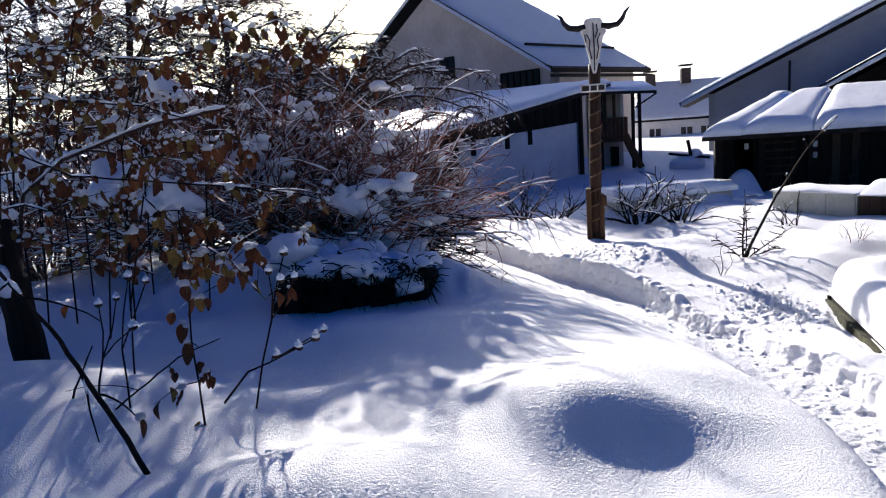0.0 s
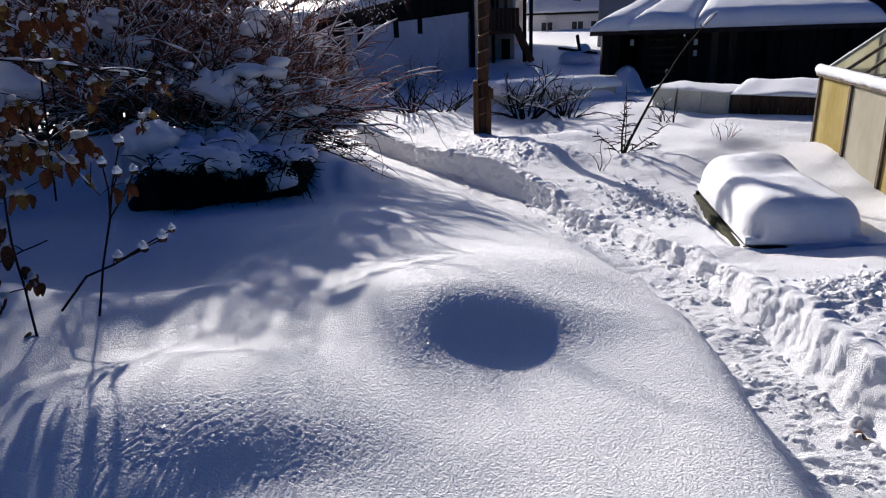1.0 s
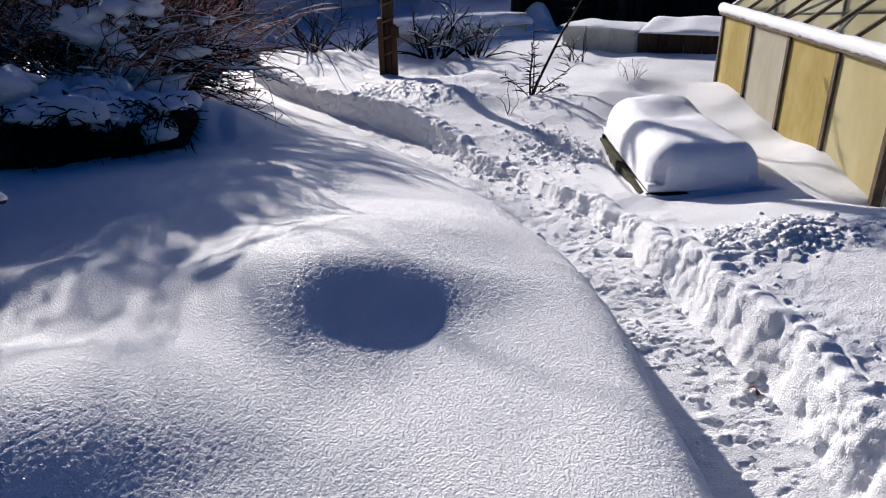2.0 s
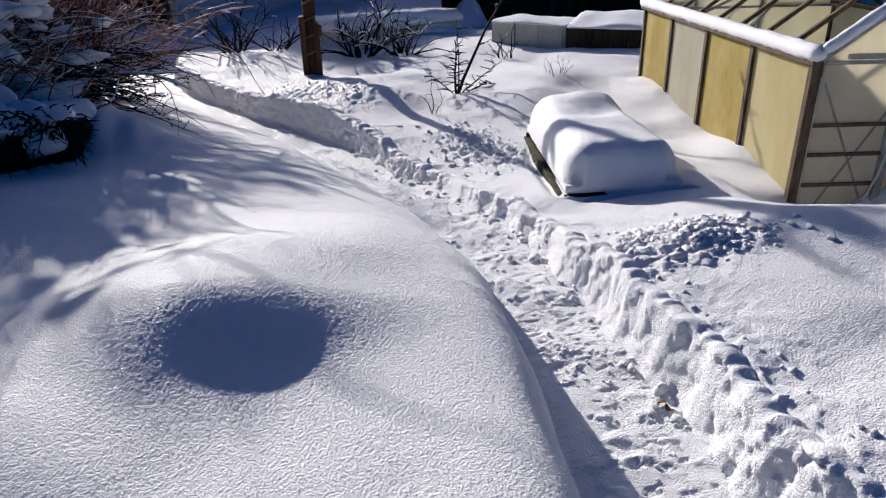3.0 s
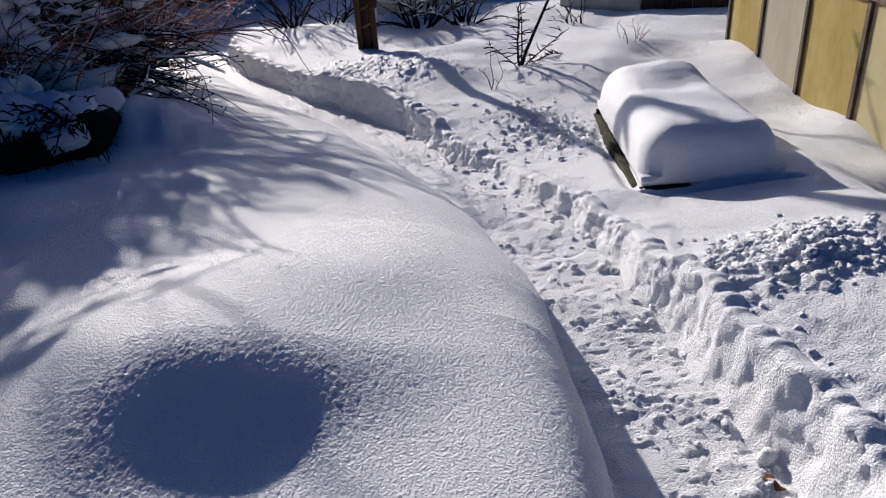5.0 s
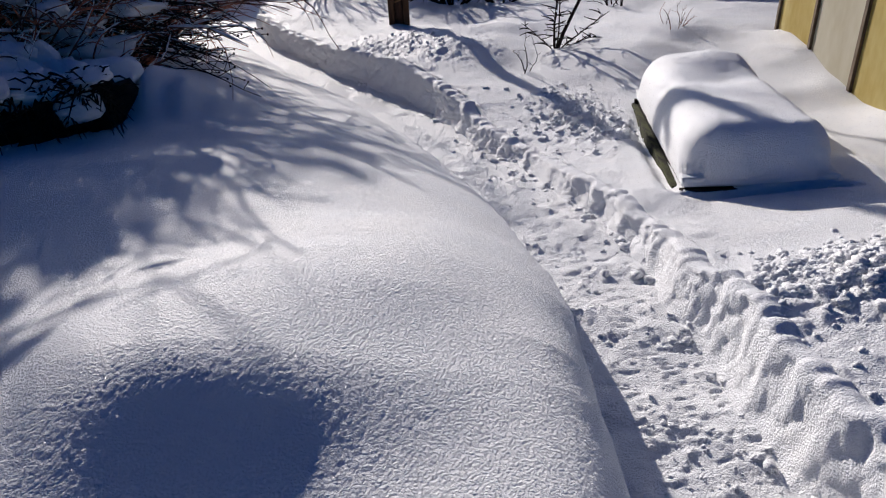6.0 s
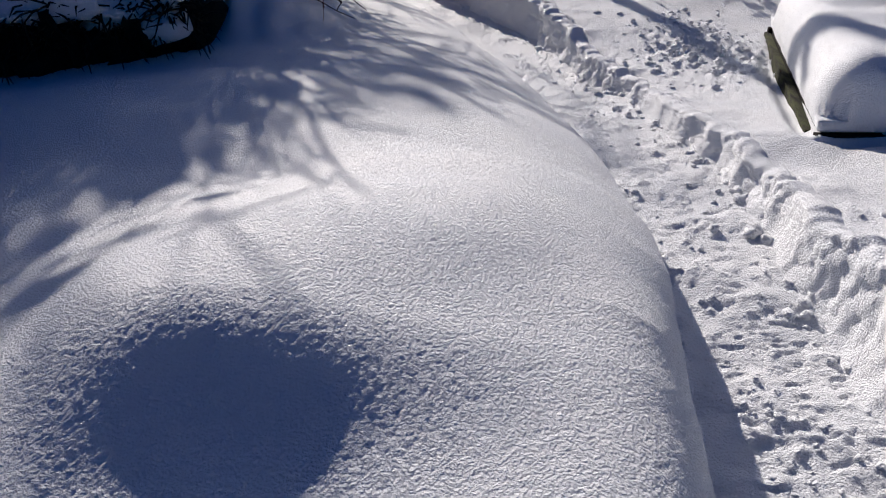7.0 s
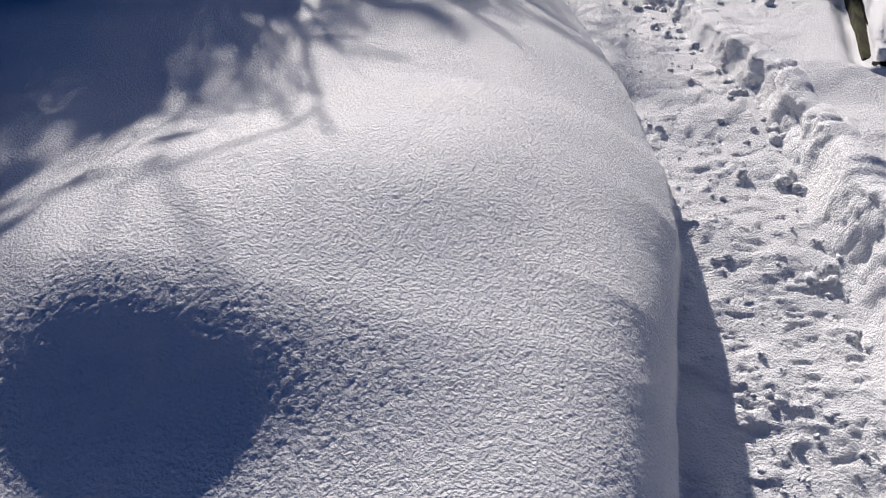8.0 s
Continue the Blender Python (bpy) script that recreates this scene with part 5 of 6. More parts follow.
def build_rose():
    rng = random.Random(41)
    x, y = 2.85, 7.42
    g = ground_z(x, y)
    rose = thing("rose_bush", (x, y, g), "bare rose bush with one tall leaning cane and red hips", "rose bush")
    cv, cf, sv, sf = [], [], [], []
    canes = [((0.32, 0.0, 1.0), 1.75, 0.2, 0.019), ((-0.12, 0.1, 1), 0.62, 0.2, 0.014), ((0.7, -0.1, 0.9), 0.6, 0.5, 0.009), ((0.1, 0.3, 1), 0.8, 0.1, 0.009),
             ((-0.15, -0.2, 1), 0.55, 0.1, 0.008), ((0.9, 0.2, 0.5), 0.5, 0.6, 0.007), ((-0.6, 0, 0.8), 0.45, 0.3, 0.007)]
    for d, length, droop, r in canes:
        pts = cane_points(rng, (x, y, g - 0.05), d, length, droop, 9, 0.17)
        ov, of = [], []
        tube(ov, of, pts, [r * (1 - 0.7 * i / 9) for i in range(10)], 5)
        plain_part("cane", ov, of, STEM, rose)
        snow_on(sv, sf, pts[2:], r * 0.9, rng, 0.15)
        for i in range(2, 9):
            for _ in range(2):
                b = rng.uniform(0, 6.28)
                tp = cane_points(rng, pts[i], (math.cos(b), math.sin(b) * 0.6, rng.uniform(0.1, 0.9)), rng.uniform(0.04, 0.15), 0.3, 4, 0.35)
                tube(cv, cf, tp, [0.0062, 0.0056, 0.005, 0.0042, 0.003], 4)
                if rng.random() < 0.4:
                    lump(sv, sf, tp[-1] + Vector((0, 0, 0.012)), (0.010, 0.010, 0.010), rng, 0.15, 4, 6)
    tagged(plain_part("side_growth", cv, cf, STEM, rose), kind="stuff")
    tagged(plain_part("twig_snow", sv, sf, SNOW_CAP, rose), kind="stuff")


build_rose()


def build_tree(base, height, seed, label, limbs, reach, weep, r0, east=0.0):
    """A bare fruit tree: short trunk, rising limbs, then branches and fine twigs."""
    rng = random.Random(seed)
    g = ground_z(*base)
    tree = thing("bare_tree", (base[0], base[1], g), label, "tree", "bare trees")
    tv, tf, wv, wf, bv, bf, sv, sf = [], [], [], [], [], [], [], []
    trunk = cane_points(rng, (base[0], base[1], g - 0.2), (rng.uniform(-0.1, 0.1), 0, 1), height * 0.72, 0.0, 8, 0.07)
    tube(tv, tf, trunk, [r0 * (1 - 0.4 * i / 8) for i in range(9)], 9)
    plain_part("trunk", tv, tf, BARK, tree)
    for k in range(limbs):
        i = rng.randrange(3, 9)
        a = 2 * math.pi * k / limbs + rng.uniform(-0.4, 0.4)
        d = Vector((math.cos(a), math.sin(a), rng.uniform(0.4, 1.5)))
        limb = cane_points(rng, trunk[i], d, reach * (1 + east * max(0.0, math.cos(a))) * rng.uniform(0.7, 1.2), 0.7, 8, 0.34)
        r = max(0.03, r0 * 0.38) * rng.uniform(0.6, 1.1)
        ov, of = [], []
        tube(ov, of, limb, [r * (1 - 0.7 * j / 8) for j in range(9)], 6)
        plain_part("limb", ov, of, BARK, tree)
        snow_on(sv, sf, limb, r * 0.75, rng, 0.5)
        for _ in range(9):
            j = rng.randrange(2, 9)
            b = rng.uniform(0, 6.28)
            bd = (limb[j] - limb[j - 1]).normalized() * 0.7 + Vector((math.cos(b), math.sin(b), rng.uniform(-0.2, 0.8)))
            br = cane_points(rng, limb[j], bd, reach * rng.uniform(0.25, 0.55), weep, 6, 0.36)
            rr = r * 0.34
            tube(bv, bf, br, [rr * (1 - 0.7 * q / 6) for q in range(7)], 5)
            snow_on(sv, sf, br, rr * 0.9, rng, 0.3)
            for _ in range(13):
                q = rng.randrange(1, 7)
                b = rng.uniform(0, 6.28)
                wd = (br[q] - br[q - 1]).normalized() * 0.6 + Vector((math.cos(b), math.sin(b), rng.uniform(-0.5, 0.6)))
                tw = cane_points(rng, br[q], wd, reach * rng.uniform(0.10, 0.28), weep * 1.3, 5, 0.4)
                tr = max(0.006, rr * 0.4)
                tube(wv, wf, tw, [tr * (1 - 0.6 * z / 5) for z in range(6)], 3)
                snow_on(sv, sf, tw, tr * 1.1, rng, 0.2)
    tagged(plain_part("branch_growth", bv, bf, BARK, tree), kind="stuff")
    tagged(plain_part("twig_growth", wv, wf, BARK, tree), kind="stuff")
    tagged(plain_part("branch_snow", sv, sf, SNOW_CAP, tree, "snow lying on the branches"), kind="stuff")
    return tree


build_tree((-2.8, 10.2), 3.9, 51, "bare fruit tree with dark snow-dusted branches", 18, 1.25, 0.45, 0.10)
build_tree((-1.97, 10.2), 3.3, 52, "bare fruit tree with long drooping limbs", 26, 1.1, 1.0, 0.075, 1.2)
build_tree((-4.8, 10.8), 4.9, 53, "bare tree with dense dark twigs", 28, 1.8, 0.5, 0.075)
build_tree((-6.3, 10.4), 5.6, 54, "bare tree with dense dark twigs", 28, 1.9, 0.5, 0.08)
build_tree((-8.0, 11.0), 6.0, 55, "bare tree with dense dark twigs", 28, 2.0, 0.5, 0.08)

# ---------------------------------------------------------------- snow pillows lying on the thicket
def build_pillows():
    rng = random.Random(60)
    for c, r in (((-0.97, 5.6, 0.97), (0.17, 0.13, 0.17)), ((-0.82, 5.62, 0.90), (0.12, 0.10, 0.10)), ((-2.7, 5.0, 1.28), (0.34, 0.2, 0.22)), ((-2.35, 4.95, 1.12), (0.24, 0.2, 0.2)), ((-3.5, 4.9, 1.5), (0.2, 0.15, 0.15)), ((-1.5, 6.2, 0.95), (0.22, 0.15, 0.12)), ((-0.8, 5.85, 0.62), (0.26, 0.16, 0.13)), ((-3.6, 6.9, 1.30), (0.55, 0.3, 0.36)), ((-3.0, 6.9, 1.1), (0.35, 0.3, 0.3)),
                 ((-2.15, 6.2, 1.42), (0.16, 0.12, 0.22)), ((-2.0, 6.3, 1.15), (0.22, 0.14, 0.2)), ((-4.5, 6.1, 1.3), (0.3, 0.25, 0.2)), ((-2.8, 6.2, 0.9), (0.3, 0.2, 0.16)),
                 ((-0.55, 5.7, 0.50), (0.22, 0.14, 0.10)), ((-1.1, 5.6, 0.55), (0.20, 0.13, 0.10)), ((-4.0, 8.0, 2.3), (0.2, 0.2, 0.2)), ((-0.35, 5.95, 0.72), (0.2, 0.12, 0.07))):
        verts, faces = [], []
        lump(verts, faces, (0, 0, 0), [r[0] * rng.uniform(0.8, 1.1), r[1], r[2] * 0.75], rng, 0.34, 10, 18)
        ob = new("snow_pillow", plain_mesh("snow_pillow", verts, faces, SNOW_CAP))
        ob.location = c
        tagged(ob, "soft lump of snow caught on the shrub twigs", "snow lump", "snow pillows")


build_pillows()


def build_shaded_hollow():
    """Shaded hollow under snow at the foot of the thicket, its darkness painted in."""
    rng = random.Random(71)
    a, b = Vector((-1.02, 4.20, 0)), Vector((-0.08, 4.66, 0))
    d = (b - a).normalized()
    n = Vector((-d.y, d.x, 0))
    mid = (a + b) / 2
    ev = thing("shaded_hollow", (mid.x, mid.y, 0.2), "shaded hollow beneath a hood of snow, filled with near-black lumps and stalks", "shrub")
    verts, faces = [], []
    for k in range(18):
        p = a.lerp(b, (k + rng.uniform(0.0, 1.0)) / 18) + n * rng.uniform(0.10, 0.36)
        lump(verts, faces, (p.x, p.y, ground_z(p.x, p.y) + rng.uniform(0.0, 0.10)), (rng.uniform(0.07, 0.14), 0.20, rng.uniform(0.05, 0.26)), rng, 0.4, 7, 11)
    # these near-black lumps take the place of the shade inside the hollow
    plain_part("shade_core", verts, faces, HOLLOW_SHADE, ev)
    verts, faces = [], []
    for _ in range(600):
        p = a.lerp(b, rng.random()) + n * rng.uniform(-0.02, 0.30)
        z = ground_z(p.x, p.y)
        s = Vector((p.x, p.y, z + rng.uniform(0.1, 0.32)))
        e = s + Vector((rng.uniform(-0.16, 0.16), rng.uniform(-0.22, 0.02), rng.uniform(-0.18, 0.09)))
        tube(verts, faces, [s, s.lerp(e, 0.5) + Vector((0, 0, 0.02)), e], [0.005, 0.006, 0.002], 3)
    tagged(plain_part("stalk_growth", verts, faces, HOLLOW_SHADE, ev), kind="stuff")
    verts, faces = [], []
    for k in range(40):
        p = a.lerp(b, (k + rng.uniform(-2.0, 4.0)) / 40) + n * (rng.uniform(0.3, 0.75) if k % 5 or k < 3 else rng.uniform(0.02, 0.2))
        lump(verts, faces, (p.x, p.y, ground_z(p.x, p.y) + 0.34 - 0.0042 * k + rng.uniform(-0.09, 0.12)), (rng.uniform(0.06, 0.22), rng.uniform(0.07, 0.2), rng.uniform(0.03, 0.12)), rng, 0.2, 8, 14)
    plain_part("snow_hood", verts, faces, SNOW_CAP, ev, "rounded snow hanging over the hollow")


build_shaded_hollow()


def build_side_twigs():
    """Thin twigs that reach out of the thicket over the path edge."""
    rng = random.Random(77)
    g = thing("trailing_twigs", (-0.6, 6.2, 0.3), "thin trailing twigs with small buds over the snow", "twigs")
    verts, faces = [], []
    for k in range(34):
        s = Vector((rng.uniform(-0.9, -0.35), rng.uniform(5.6, 6.8), rng.uniform(0.35, 0.8)))
        pts = cane_points(rng, s, (1.0, rng.uniform(-0.5, 0.4), rng.uniform(-0.15, 0.25)), rng.uniform(0.5, 1.1), 0.5, 7, 0.24)
        pts = [Vector((p.x, p.y, max(p.z, ground_z(p.x, p.y) + 0.02))) for p in pts]
        tube(verts, faces, pts, [0.006, 0.0055, 0.005, 0.0045, 0.004, 0.0035, 0.003, 0.002], 4)
        for i in range(3, 8):
            if rng.random() < 0.7:
                t = cane_points(rng, pts[i], (rng.uniform(0, 1), rng.uniform(-1, 1), rng.uniform(0, 0.6)), rng.uniform(0.06, 0.2), 0.2, 3, 0.2)
                tube(verts, faces, t, [0.0035, 0.003, 0.003, 0.002], 4)
                lump(verts, faces, t[-1], (0.008, 0.008, 0.009), rng, 0.1, 4, 5)
    tagged(plain_part("twig_growth", verts, faces, STEM, g), kind="stuff")


build_side_twigs()


# ---------------------------------------------------------------- wooden post, stems and leafy branches close to the start of the walk
def build_post():
    x, y = -2.2, 3.1
    g = ground_z(x, y)
    post = thing("wooden_post", (x, y, g), "old dark wooden post leaning in the snow", "post")
    verts, faces = [], []
    k = 10
    pts = [Vector((x + 0.02 - 0.10 * i / k, y, g - 0.2 + 1.15 * i / k)) for i in range(k + 1)]
    tube(verts, faces, pts, [0.098 - 0.02 * i / k + 0.006 * math.sin(i * 2.1) for i in range(k + 1)], 9)
    plain_part("shaft", verts, faces, DARK_WOOD, post, smooth=False)
    verts, faces = [], []
    lump(verts, faces, pts[-1] + Vector((0, 0, 0.02)), (0.10, 0.10, 0.06), random.Random(2), 0.15, 6, 10)
    plain_part("snow_cap", verts, faces, SNOW_CAP, post)
    verts, faces = [], []
    lump(verts, faces, pts[7] + Vector((0.02, -0.08, 0)), (0.045, 0.05, 0.10), random.Random(3), 0.15, 6, 10)
    plain_part("snow_clump", verts, faces, SNOW_CAP, post)


build_post()


def leaf_mesh(name, mat, fold, curl):
    """A pointed oval leaf, folded along its midrib and curled, 1 long along x."""
    verts, faces = [], []
    n = 6
    for i in range(n + 1):
        t = i / n
        w = 0.36 * math.sin(math.pi * min(1, t * 0.92 + 0.05)) ** 0.8
        z = -curl * t * t
        for s in (-1, -0.5, 0, 0.5, 1):
            verts.append(Vector((t, s * w, z + fold * abs(s) * w + 0.02 * math.sin(9 * t + 3 * s))))
    for i in range(n):
        for k in range(4):
            a = i * 5 + k
            faces.append((a, a + 1, a + 6, a + 5))
    m = len(verts)
    verts += [v - Vector((0, 0, 0.012)) for v in verts]
    faces += [tuple(m + q for q in reversed(f)) for f in faces]
    return plain_mesh(name, verts, faces, mat)


LEAVES = [leaf_mesh("leaf", DRY_LEAF, 0.5, 0.5), leaf_mesh("leaf", DRY_LEAF, -0.3, 0.9), leaf_mesh("leaf", YELLOW_LEAF, 0.4, 0.35), leaf_mesh("leaf", DRY_LEAF, 0.8, 0.2)]
TUFT_V, TUFT_F = [], []
lump(TUFT_V, TUFT_F, (0, 0, 0), (1, 0.8, 0.62), random.Random(6), 0.16, 6, 9)
TUFT = plain_mesh("snow_tuft", TUFT_V, TUFT_F, SNOW_CAP)


def hang_leaf(parent, p, size, rng, snowy=0.5):
    snowy = snowy * 1.1
    ob = new("leaf", rng.choice(LEAVES))
    ob.parent = parent
    ob.matrix_basis = Matrix.Translation(Vector(p) - Vector(parent.location)) @ Euler((rng.uniform(-0.8, 0.8), rng.uniform(0.5, 1.5), rng.uniform(0, 6.28))).to_matrix().to_4x4() @ Matrix.Scale(size, 4)
    if rng.random() < snowy:
        s = new("snow_tuft", TUFT)
        s.parent = parent
        k = size * rng.uniform(0.18, 0.42)
        s.matrix_basis = Matrix.Translation(Vector(p) - Vector(parent.location) + Vector((0, -0.005, k * 0.3))) @ Matrix.Rotation(rng.uniform(0, 6), 4, "Z") @ Matrix.Scale(k, 4)


def build_branch(name, label, category, pts, r, leaves, seed, snowy=0.6, size=0.055, twigs=4, snow_line=0.4, mat=STEM):
    """A branch through the given points with withered leaves on side twigs."""
    rng = random.Random(seed)
    pts = [Vector(p) for p in pts]
    if pts[0].z > 0.9:
        pts = [Vector((pts[0].x - 0.35, pts[0].y + 0.25, ground_z(pts[0].x - 0.35, pts[0].y + 0.25) - 0.05)), Vector((pts[0].x - 0.22, pts[0].y + 0.12, pts[0].z * 0.62))] + pts
    fine = []
    for i in range(len(pts) - 1):
        for k in range(4):
            fine.append(pts[i].lerp(pts[i + 1], k / 4) + Vector((rng.uniform(-1, 1), rng.uniform(-1, 1), rng.uniform(-1, 1))) * r * 0.3)
    fine.append(pts[-1])
    br = thing(name, pts[0], label, category)
    verts, faces, sv, sf = [], [], [], []
    n = len(fine)
    tube(verts, faces, fine, [r * (1 - 0.6 * i / n) for i in range(n)], 6)
    snow_on(sv, sf, fine, r * 1.0, rng, snow_line)
    spots = []
    for k in range(twigs):
        i = rng.randrange(n // 4, n)
        t = cane_points(rng, fine[i], (rng.uniform(-1, 1), rng.uniform(-0.6, 0.6), rng.uniform(-0.5, 0.9)), rng.uniform(0.08, 0.3), 0.5, 5, 0.2)
        tube(verts, faces, t, [r * 0.45, r * 0.4, r * 0.36, r * 0.3, r * 0.25, r * 0.2], 5)
        snow_on(sv, sf, t, r * 0.45, rng, snow_line)
        spots += t[2:]
    plain_part("stem", verts, faces, mat, br)
    if sv:
        tagged(plain_part("twig_snow", sv, sf, SNOW_CAP, br), kind="stuff")
    for _ in range(round(leaves * 2.0)):
        q = rng.choice(spots if spots and rng.random() < 0.75 else fine[n // 4:])
        hang_leaf(br, q + Vector((rng.uniform(-0.025, 0.025), rng.uniform(-0.03, 0.03), rng.uniform(-0.03, 0.02))), size * rng.uniform(0.55, 1.2), rng, snowy)
    return br


WITHERED = "arching bramble branch with brown withered leaves and snow tufts"
build_branch("bramble", "upright bramble stem with withered leaves and snow tufts", "bramble", ((-0.62, 2.2, 0.10), (-0.66, 2.2, 0.40), (-0.67, 2.2, 0.77), (-0.66, 2.22, 1.08), (-0.68, 2.25, 1.30)), 0.006, 30, 81, 0.55, 0.06, 9)
build_branch("bramble", WITHERED, "bramble", ((-2.0, 2.9, 1.62), (-1.5, 2.75, 1.45), (-1.0, 2.65, 1.40), (-0.6, 2.6, 1.36), (-0.25, 2.6, 1.30)), 0.007, 34, 82, 0.6, 0.062, 13)
build_branch("bramble", WITHERED, "bramble", ((-2.1, 2.7, 1.28), (-1.7, 2.65, 1.33), (-1.2, 2.6, 1.18), (-0.85, 2.55, 1.02), (-0.6, 2.5, 0.95)), 0.006, 38, 83, 0.6, 0.06, 14)
build_branch("bramble", WITHERED, "bramble", ((-0.95, 2.45, 1.35), (-0.75, 2.4, 1.18), (-0.55, 2.4, 1.05), (-0.42, 2.4, 0.88)), 0.005, 26, 84, 0.5, 0.062, 10)
build_branch("bramble", WITHERED, "bramble", ((-2.3, 3.4, 1.9), (-1.9, 3.2, 1.86), (-1.3, 3.1, 1.78), (-0.8, 3.0, 1.62)), 0.007, 30, 85, 0.5, 0.065, 13)
build_branch("bramble", WITHERED, "bramble", ((-2.4, 3.0, 1.05), (-1.9, 2.95, 1.12), (-1.5, 2.9, 1.0), (-1.2, 2.85, 0.92)), 0.006, 26, 86, 0.7, 0.055, 10)
build_branch("snowy_branch", "thick bare branch with a line of snow on it", "branch", ((-2.5, 3.6, 1.32), (-2.11, 3.5, 1.52), (-1.52, 3.5, 1.69), (-1.02, 3.5, 1.75)), 0.015, 4, 87, 0.4, 0.06, 5, 1.0, BARK)
build_branch("bramble", WITHERED, "bramble", ((-2.6, 3.8, 2.3), (-2.0, 3.6, 2.15), (-1.4, 3.5, 2.05), (-1.0, 3.4, 2.1)), 0.007, 26, 88, 0.4, 0.065, 12)
for i, (px, py, pz) in enumerate(((-1.7, 3.6, 1.5), (-2.4, 3.9, 1.7), (-2.9, 3.7, 1.45), (-2.0, 4.3, 1.75), (-2.8, 4.4, 1.95))):
    build_branch("bramble", WITHERED, "bramble", ((px - 0.5, py + 0.2, 0.25), (px - 0.3, py + 0.1, pz * 0.75), (px, py, pz), (px + 0.4, py - 0.1, pz + 0.02), (px + 0.75, py - 0.15, pz - 0.18)), 0.0065, 34, 140 + i, 0.55, 0.07, 13)

for i, (px, py, pz) in enumerate(((-1.5, 3.7, 2.25), (-2.1, 3.9, 2.45), (-2.7, 4.1, 2.2), (-1.2, 4.2, 2.05), (-3.1, 4.3, 2.6), (-1.9, 4.6, 2.75), (-2.6, 4.8, 2.9), (-3.4, 4.7, 2.3), (-1.5, 4.9, 2.35))):
    build_branch("bramble", "tall arching bramble cane with rust-brown withered leaves", "bramble", ((px - 0.6, py + 0.25, 0.25), (px - 0.4, py + 0.1, pz * 0.7), (px - 0.05, py, pz), (px + 0.35, py - 0.1, pz + 0.08), (px + 0.7, py - 0.15, pz - 0.15)), 0.0065, 24, 160 + i, 0.35, 0.075, 15)

# bare dark stems crossing close to the start
build_branch("dark_stem", "thick dark bare stem leaning across the snow", "stem", ((-0.55, 1.72, 0.25), (-0.70, 1.74, 0.55), (-0.83, 1.75, 0.77), (-0.94, 1.76, 0.96), (-1.14, 1.78, 1.18), (-1.4, 1.85, 1.3)), 0.0115, 1, 91, 1, 0.05, 4, 0.25)
build_branch("dark_stem", "thin dark stem slanting out of the snow", "stem", ((-1.45, 2.25, 0.10), (-1.2, 2.25, 0.37), (-1.0, 2.28, 0.52), (-0.8, 2.3, 0.66), (-0.6, 2.3, 0.74)), 0.006, 1, 92, 0.5, 0.04, 3, 0.1)
build_branch("dark_stem", "thin dark stem slanting out of the snow", "stem", ((-1.44, 2.32, 0.25), (-1.32, 2.3, 0.52), (-1.2, 2.3, 0.72)), 0.007, 0, 93, 0.5, 0.04, 1, 0.1)


def build_seed_heads(label, foot, fork, heads, seed):
    """Dead flower stems, each with a dark seed head under a cap of snow."""
    rng = random.Random(seed)
    pl = thing("coneflower", foot, label, "dead flower", "dead flowers")
    verts, faces = [], []
    tube(verts, faces, [Vector(foot) - Vector((0, 0, 0.1)), Vector(foot).lerp(Vector(fork), 0.5) + Vector((0.006, 0, 0)), Vector(fork)], [0.0055, 0.005, 0.0045], 6)
    for h in heads:
        h = Vector(h)
        tube(verts, faces, [Vector(fork), Vector(fork).lerp(h, 0.5) + Vector((rng.uniform(-0.015, 0.015), 0, 0)), h], [0.0038, 0.0035, 0.003], 5)
    plain_part("stem", verts, faces, STEM, pl)
    for h in heads:
        h = Vector(h)
        r = rng.uniform(0.014, 0.020)
        verts, faces = [], []
        lump(verts, faces, h, (r, r, r * 0.75), rng, 0.1, 6, 9)
        plain_part("seed_head", verts, faces, SEED, pl)
        verts, faces = [], []
        lump(verts, faces, h + Vector((0, 0, r * 0.75)), (r * 1.12, r * 1.12, r * 0.8), rng, 0.06, 7, 10)
        lump(verts, faces, h + Vector((0, 0, r * 1.35)), (r * 0.62, r * 0.62, r * 0.75), rng, 0.06, 6, 10)
        plain_part("snow_cap", verts, faces, SNOW_CAP, pl)
    return pl


CONE = "dead coneflower stems with dark seed heads capped in snow"
build_seed_heads(CONE, (-0.55, 2.42, 0.40), (-0.40, 2.4, 0.79), ((-0.34, 2.4, 0.96), (-0.39, 2.4, 1.0), (-0.275, 2.4, 0.97), (-0.32, 2.42, 1.075)), 1)
build_seed_heads(CONE, (-1.24, 2.3, 0.45), (-1.16, 2.3, 0.66), ((-1.05, 2.3, 0.93), (-1.14, 2.3, 0.905), (-0.99, 2.3, 0.80)), 2)
build_seed_heads(CONE, (-1.07, 2.3, 0.40), (-1.06, 2.3, 0.70), ((-0.98, 2.3, 1.02), (-0.90, 2.3, 1.0)), 3)
build_seed_heads("low bent flower stem with small seed heads in snow", (-0.68, 2.42, 0.50), (-0.42, 2.4, 0.60), ((-0.17, 2.4, 0.735), (-0.21, 2.4, 0.70), (-0.29, 2.4, 0.66), (-0.40, 2.4, 0.625)), 4)


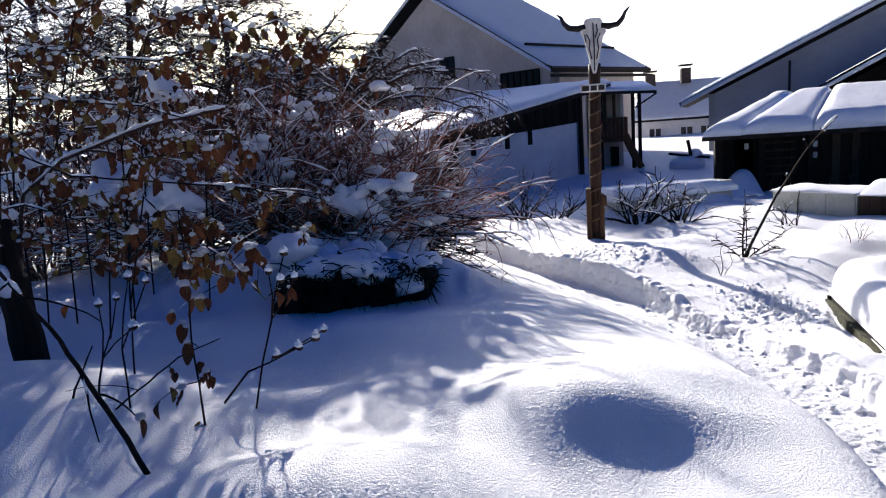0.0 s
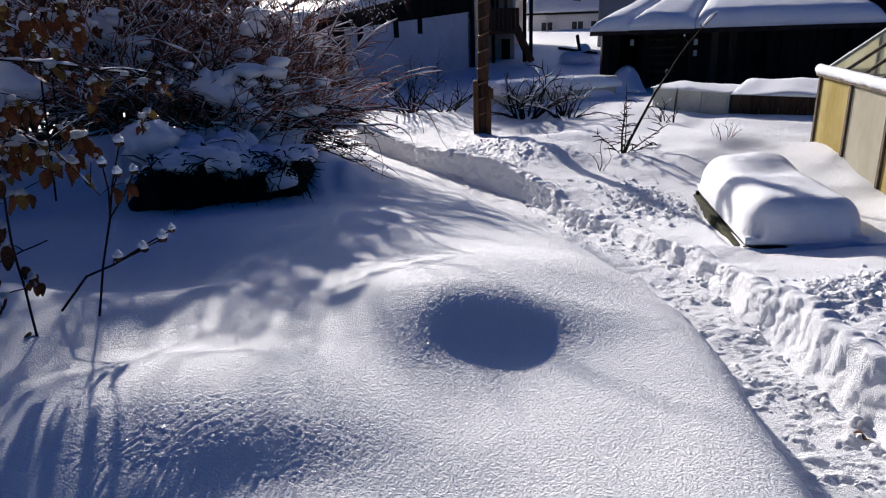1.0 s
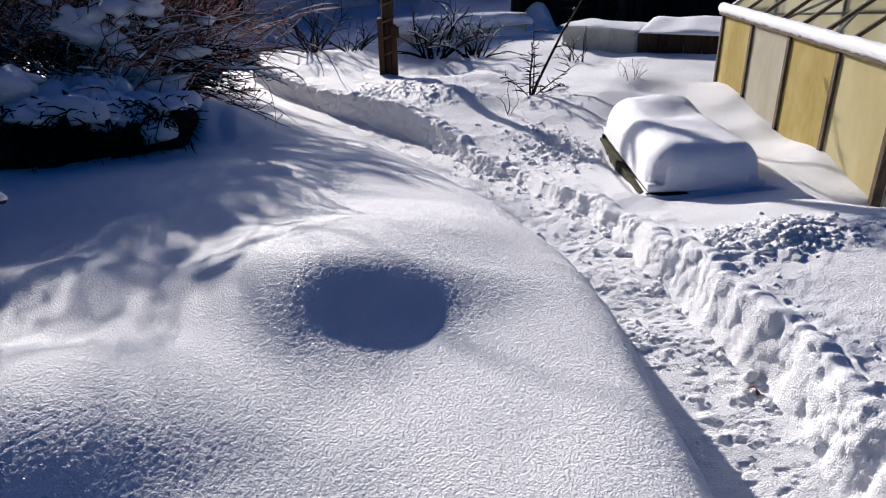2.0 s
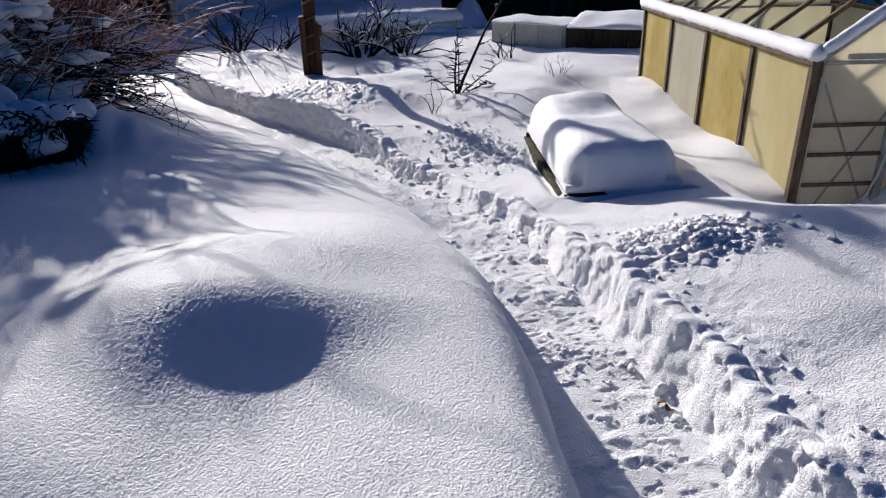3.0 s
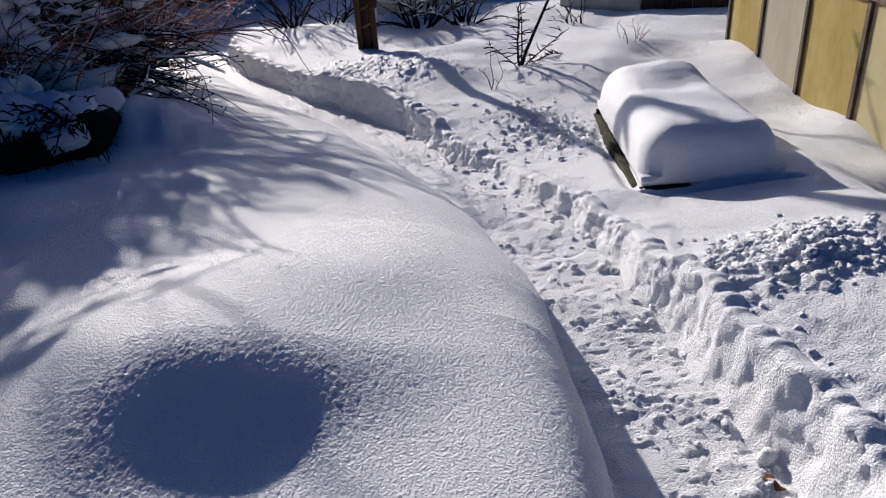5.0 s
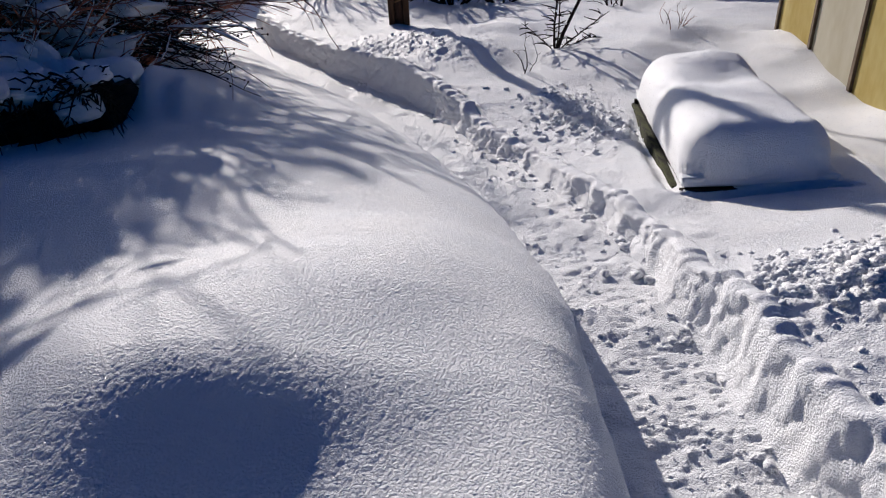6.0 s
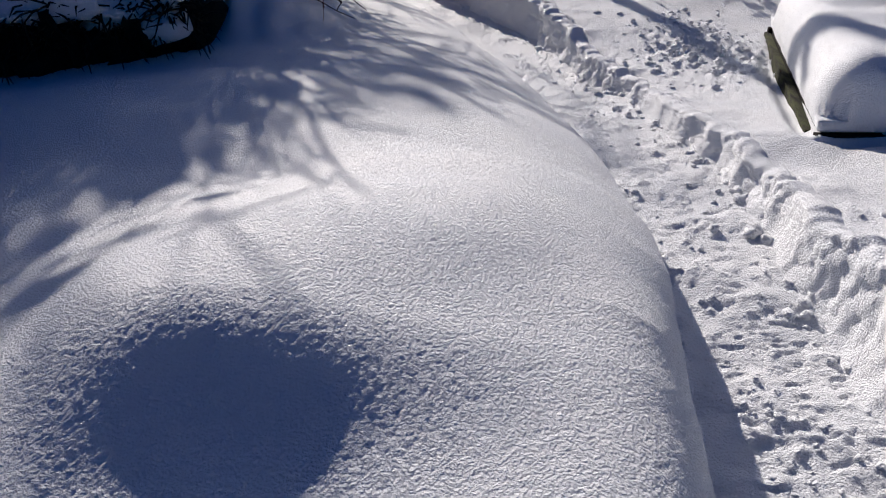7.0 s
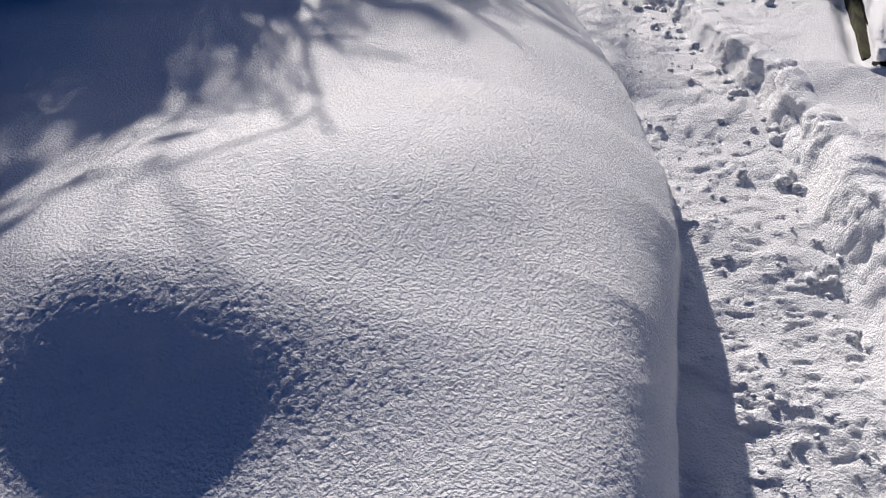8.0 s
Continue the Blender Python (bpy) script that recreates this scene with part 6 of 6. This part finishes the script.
# ---------------------------------------------------------------- clods of dug snow and litter on the path
def build_clods():
    rng = random.Random(99)
    verts, faces = [], []
    spots = []

    def clod(x, y, r, sink=0.3):
        spots.append((x, y, r, sink))

    for _ in range(900):
        clod(rng.gauss(2.90, 0.17), rng.gauss(2.78, 0.11), 0.005 + 0.019 * rng.random() ** 2.2, 0.6)
    for _ in range(420):
        clod(rng.gauss(2.62, 0.22), rng.gauss(5.5, 0.35), 0.004 + 0.018 * rng.random() ** 2.5)
    for _ in range(120):
        clod(rng.gauss(1.45, 0.35), rng.gauss(7.8, 0.35), 0.004 + 0.016 * rng.random() ** 2)
    for _ in range(300):
        y = rng.uniform(1.3, 8.5)
        x = float(np.interp(y, PATH_Y, PATH_R)) - abs(rng.gauss(0, 0.07)) + 0.02
        clod(x, y, abs(rng.gauss(0.004, 0.009)) + 0.004, 0.3)
    for _ in range(130):
        y = rng.uniform(1.3, 6.5)
        t = rng.random()
        x = float(np.interp(y, PATH_Y, PATH_R)) * t + float(np.interp(y, PATH_Y, PATH_L)) * (1 - t)
        clod(x, y, abs(rng.gauss(0.001, 0.004)) + 0.003, 0.4)
    for _ in range(40):
        y = rng.uniform(1.4, 3.2)
        x = float(np.interp(y, PATH_Y, PATH_R)) + rng.uniform(0.0, 0.22)
        clod(x, y, abs(rng.gauss(0.003, 0.006)) + 0.004, 0.5)
    for cx, cy in ((2.21, 2.42), (2.16, 2.5), (2.2, 2.3), (2.3, 2.25), (2.1, 2.75), (2.38, 2.1)):
        for _ in range(16):
            clod(rng.gauss(cx, 0.05), rng.gauss(cy, 0.06), 0.002 + 0.010 * rng.random() ** 3, 0.35)
    hs = land(np.array([s[0] for s in spots]), np.array([s[1] for s in spots]))
    for (x, y, r, sink), z in zip(spots, hs):
        lump(verts, faces, (x, y, z + r * (0.45 - sink)), (r * rng.uniform(0.8, 1.4), r * rng.uniform(0.8, 1.4), r * rng.uniform(0.6, 1.0)), rng, 0.26, 6, 9)
    tagged(new("snow_clods", plain_mesh("snow_clods", verts, faces, SNOW_CLOD)), "loose clods of shovelled snow along the dug path", "snow clods", kind="stuff")


build_clods()


def build_litter():
    for x, y, rot, s in ((2.40, 2.00, 0.6, 0.05), (2.42, 2.04, 2.4, 0.035)):
        ob = new("fallen_leaf", LEAVES[0])
        ob.matrix_basis = Matrix.Translation((x, y, ground_z(x, y) + 0.012)) @ Matrix.Rotation(rot, 4, "Z") @ Matrix.Rotation(0.25, 4, "X") @ Matrix.Scale(s, 4)
        tagged(ob, "brown fallen leaf lying on the trodden path", "leaf", "fallen leaves")


build_litter()
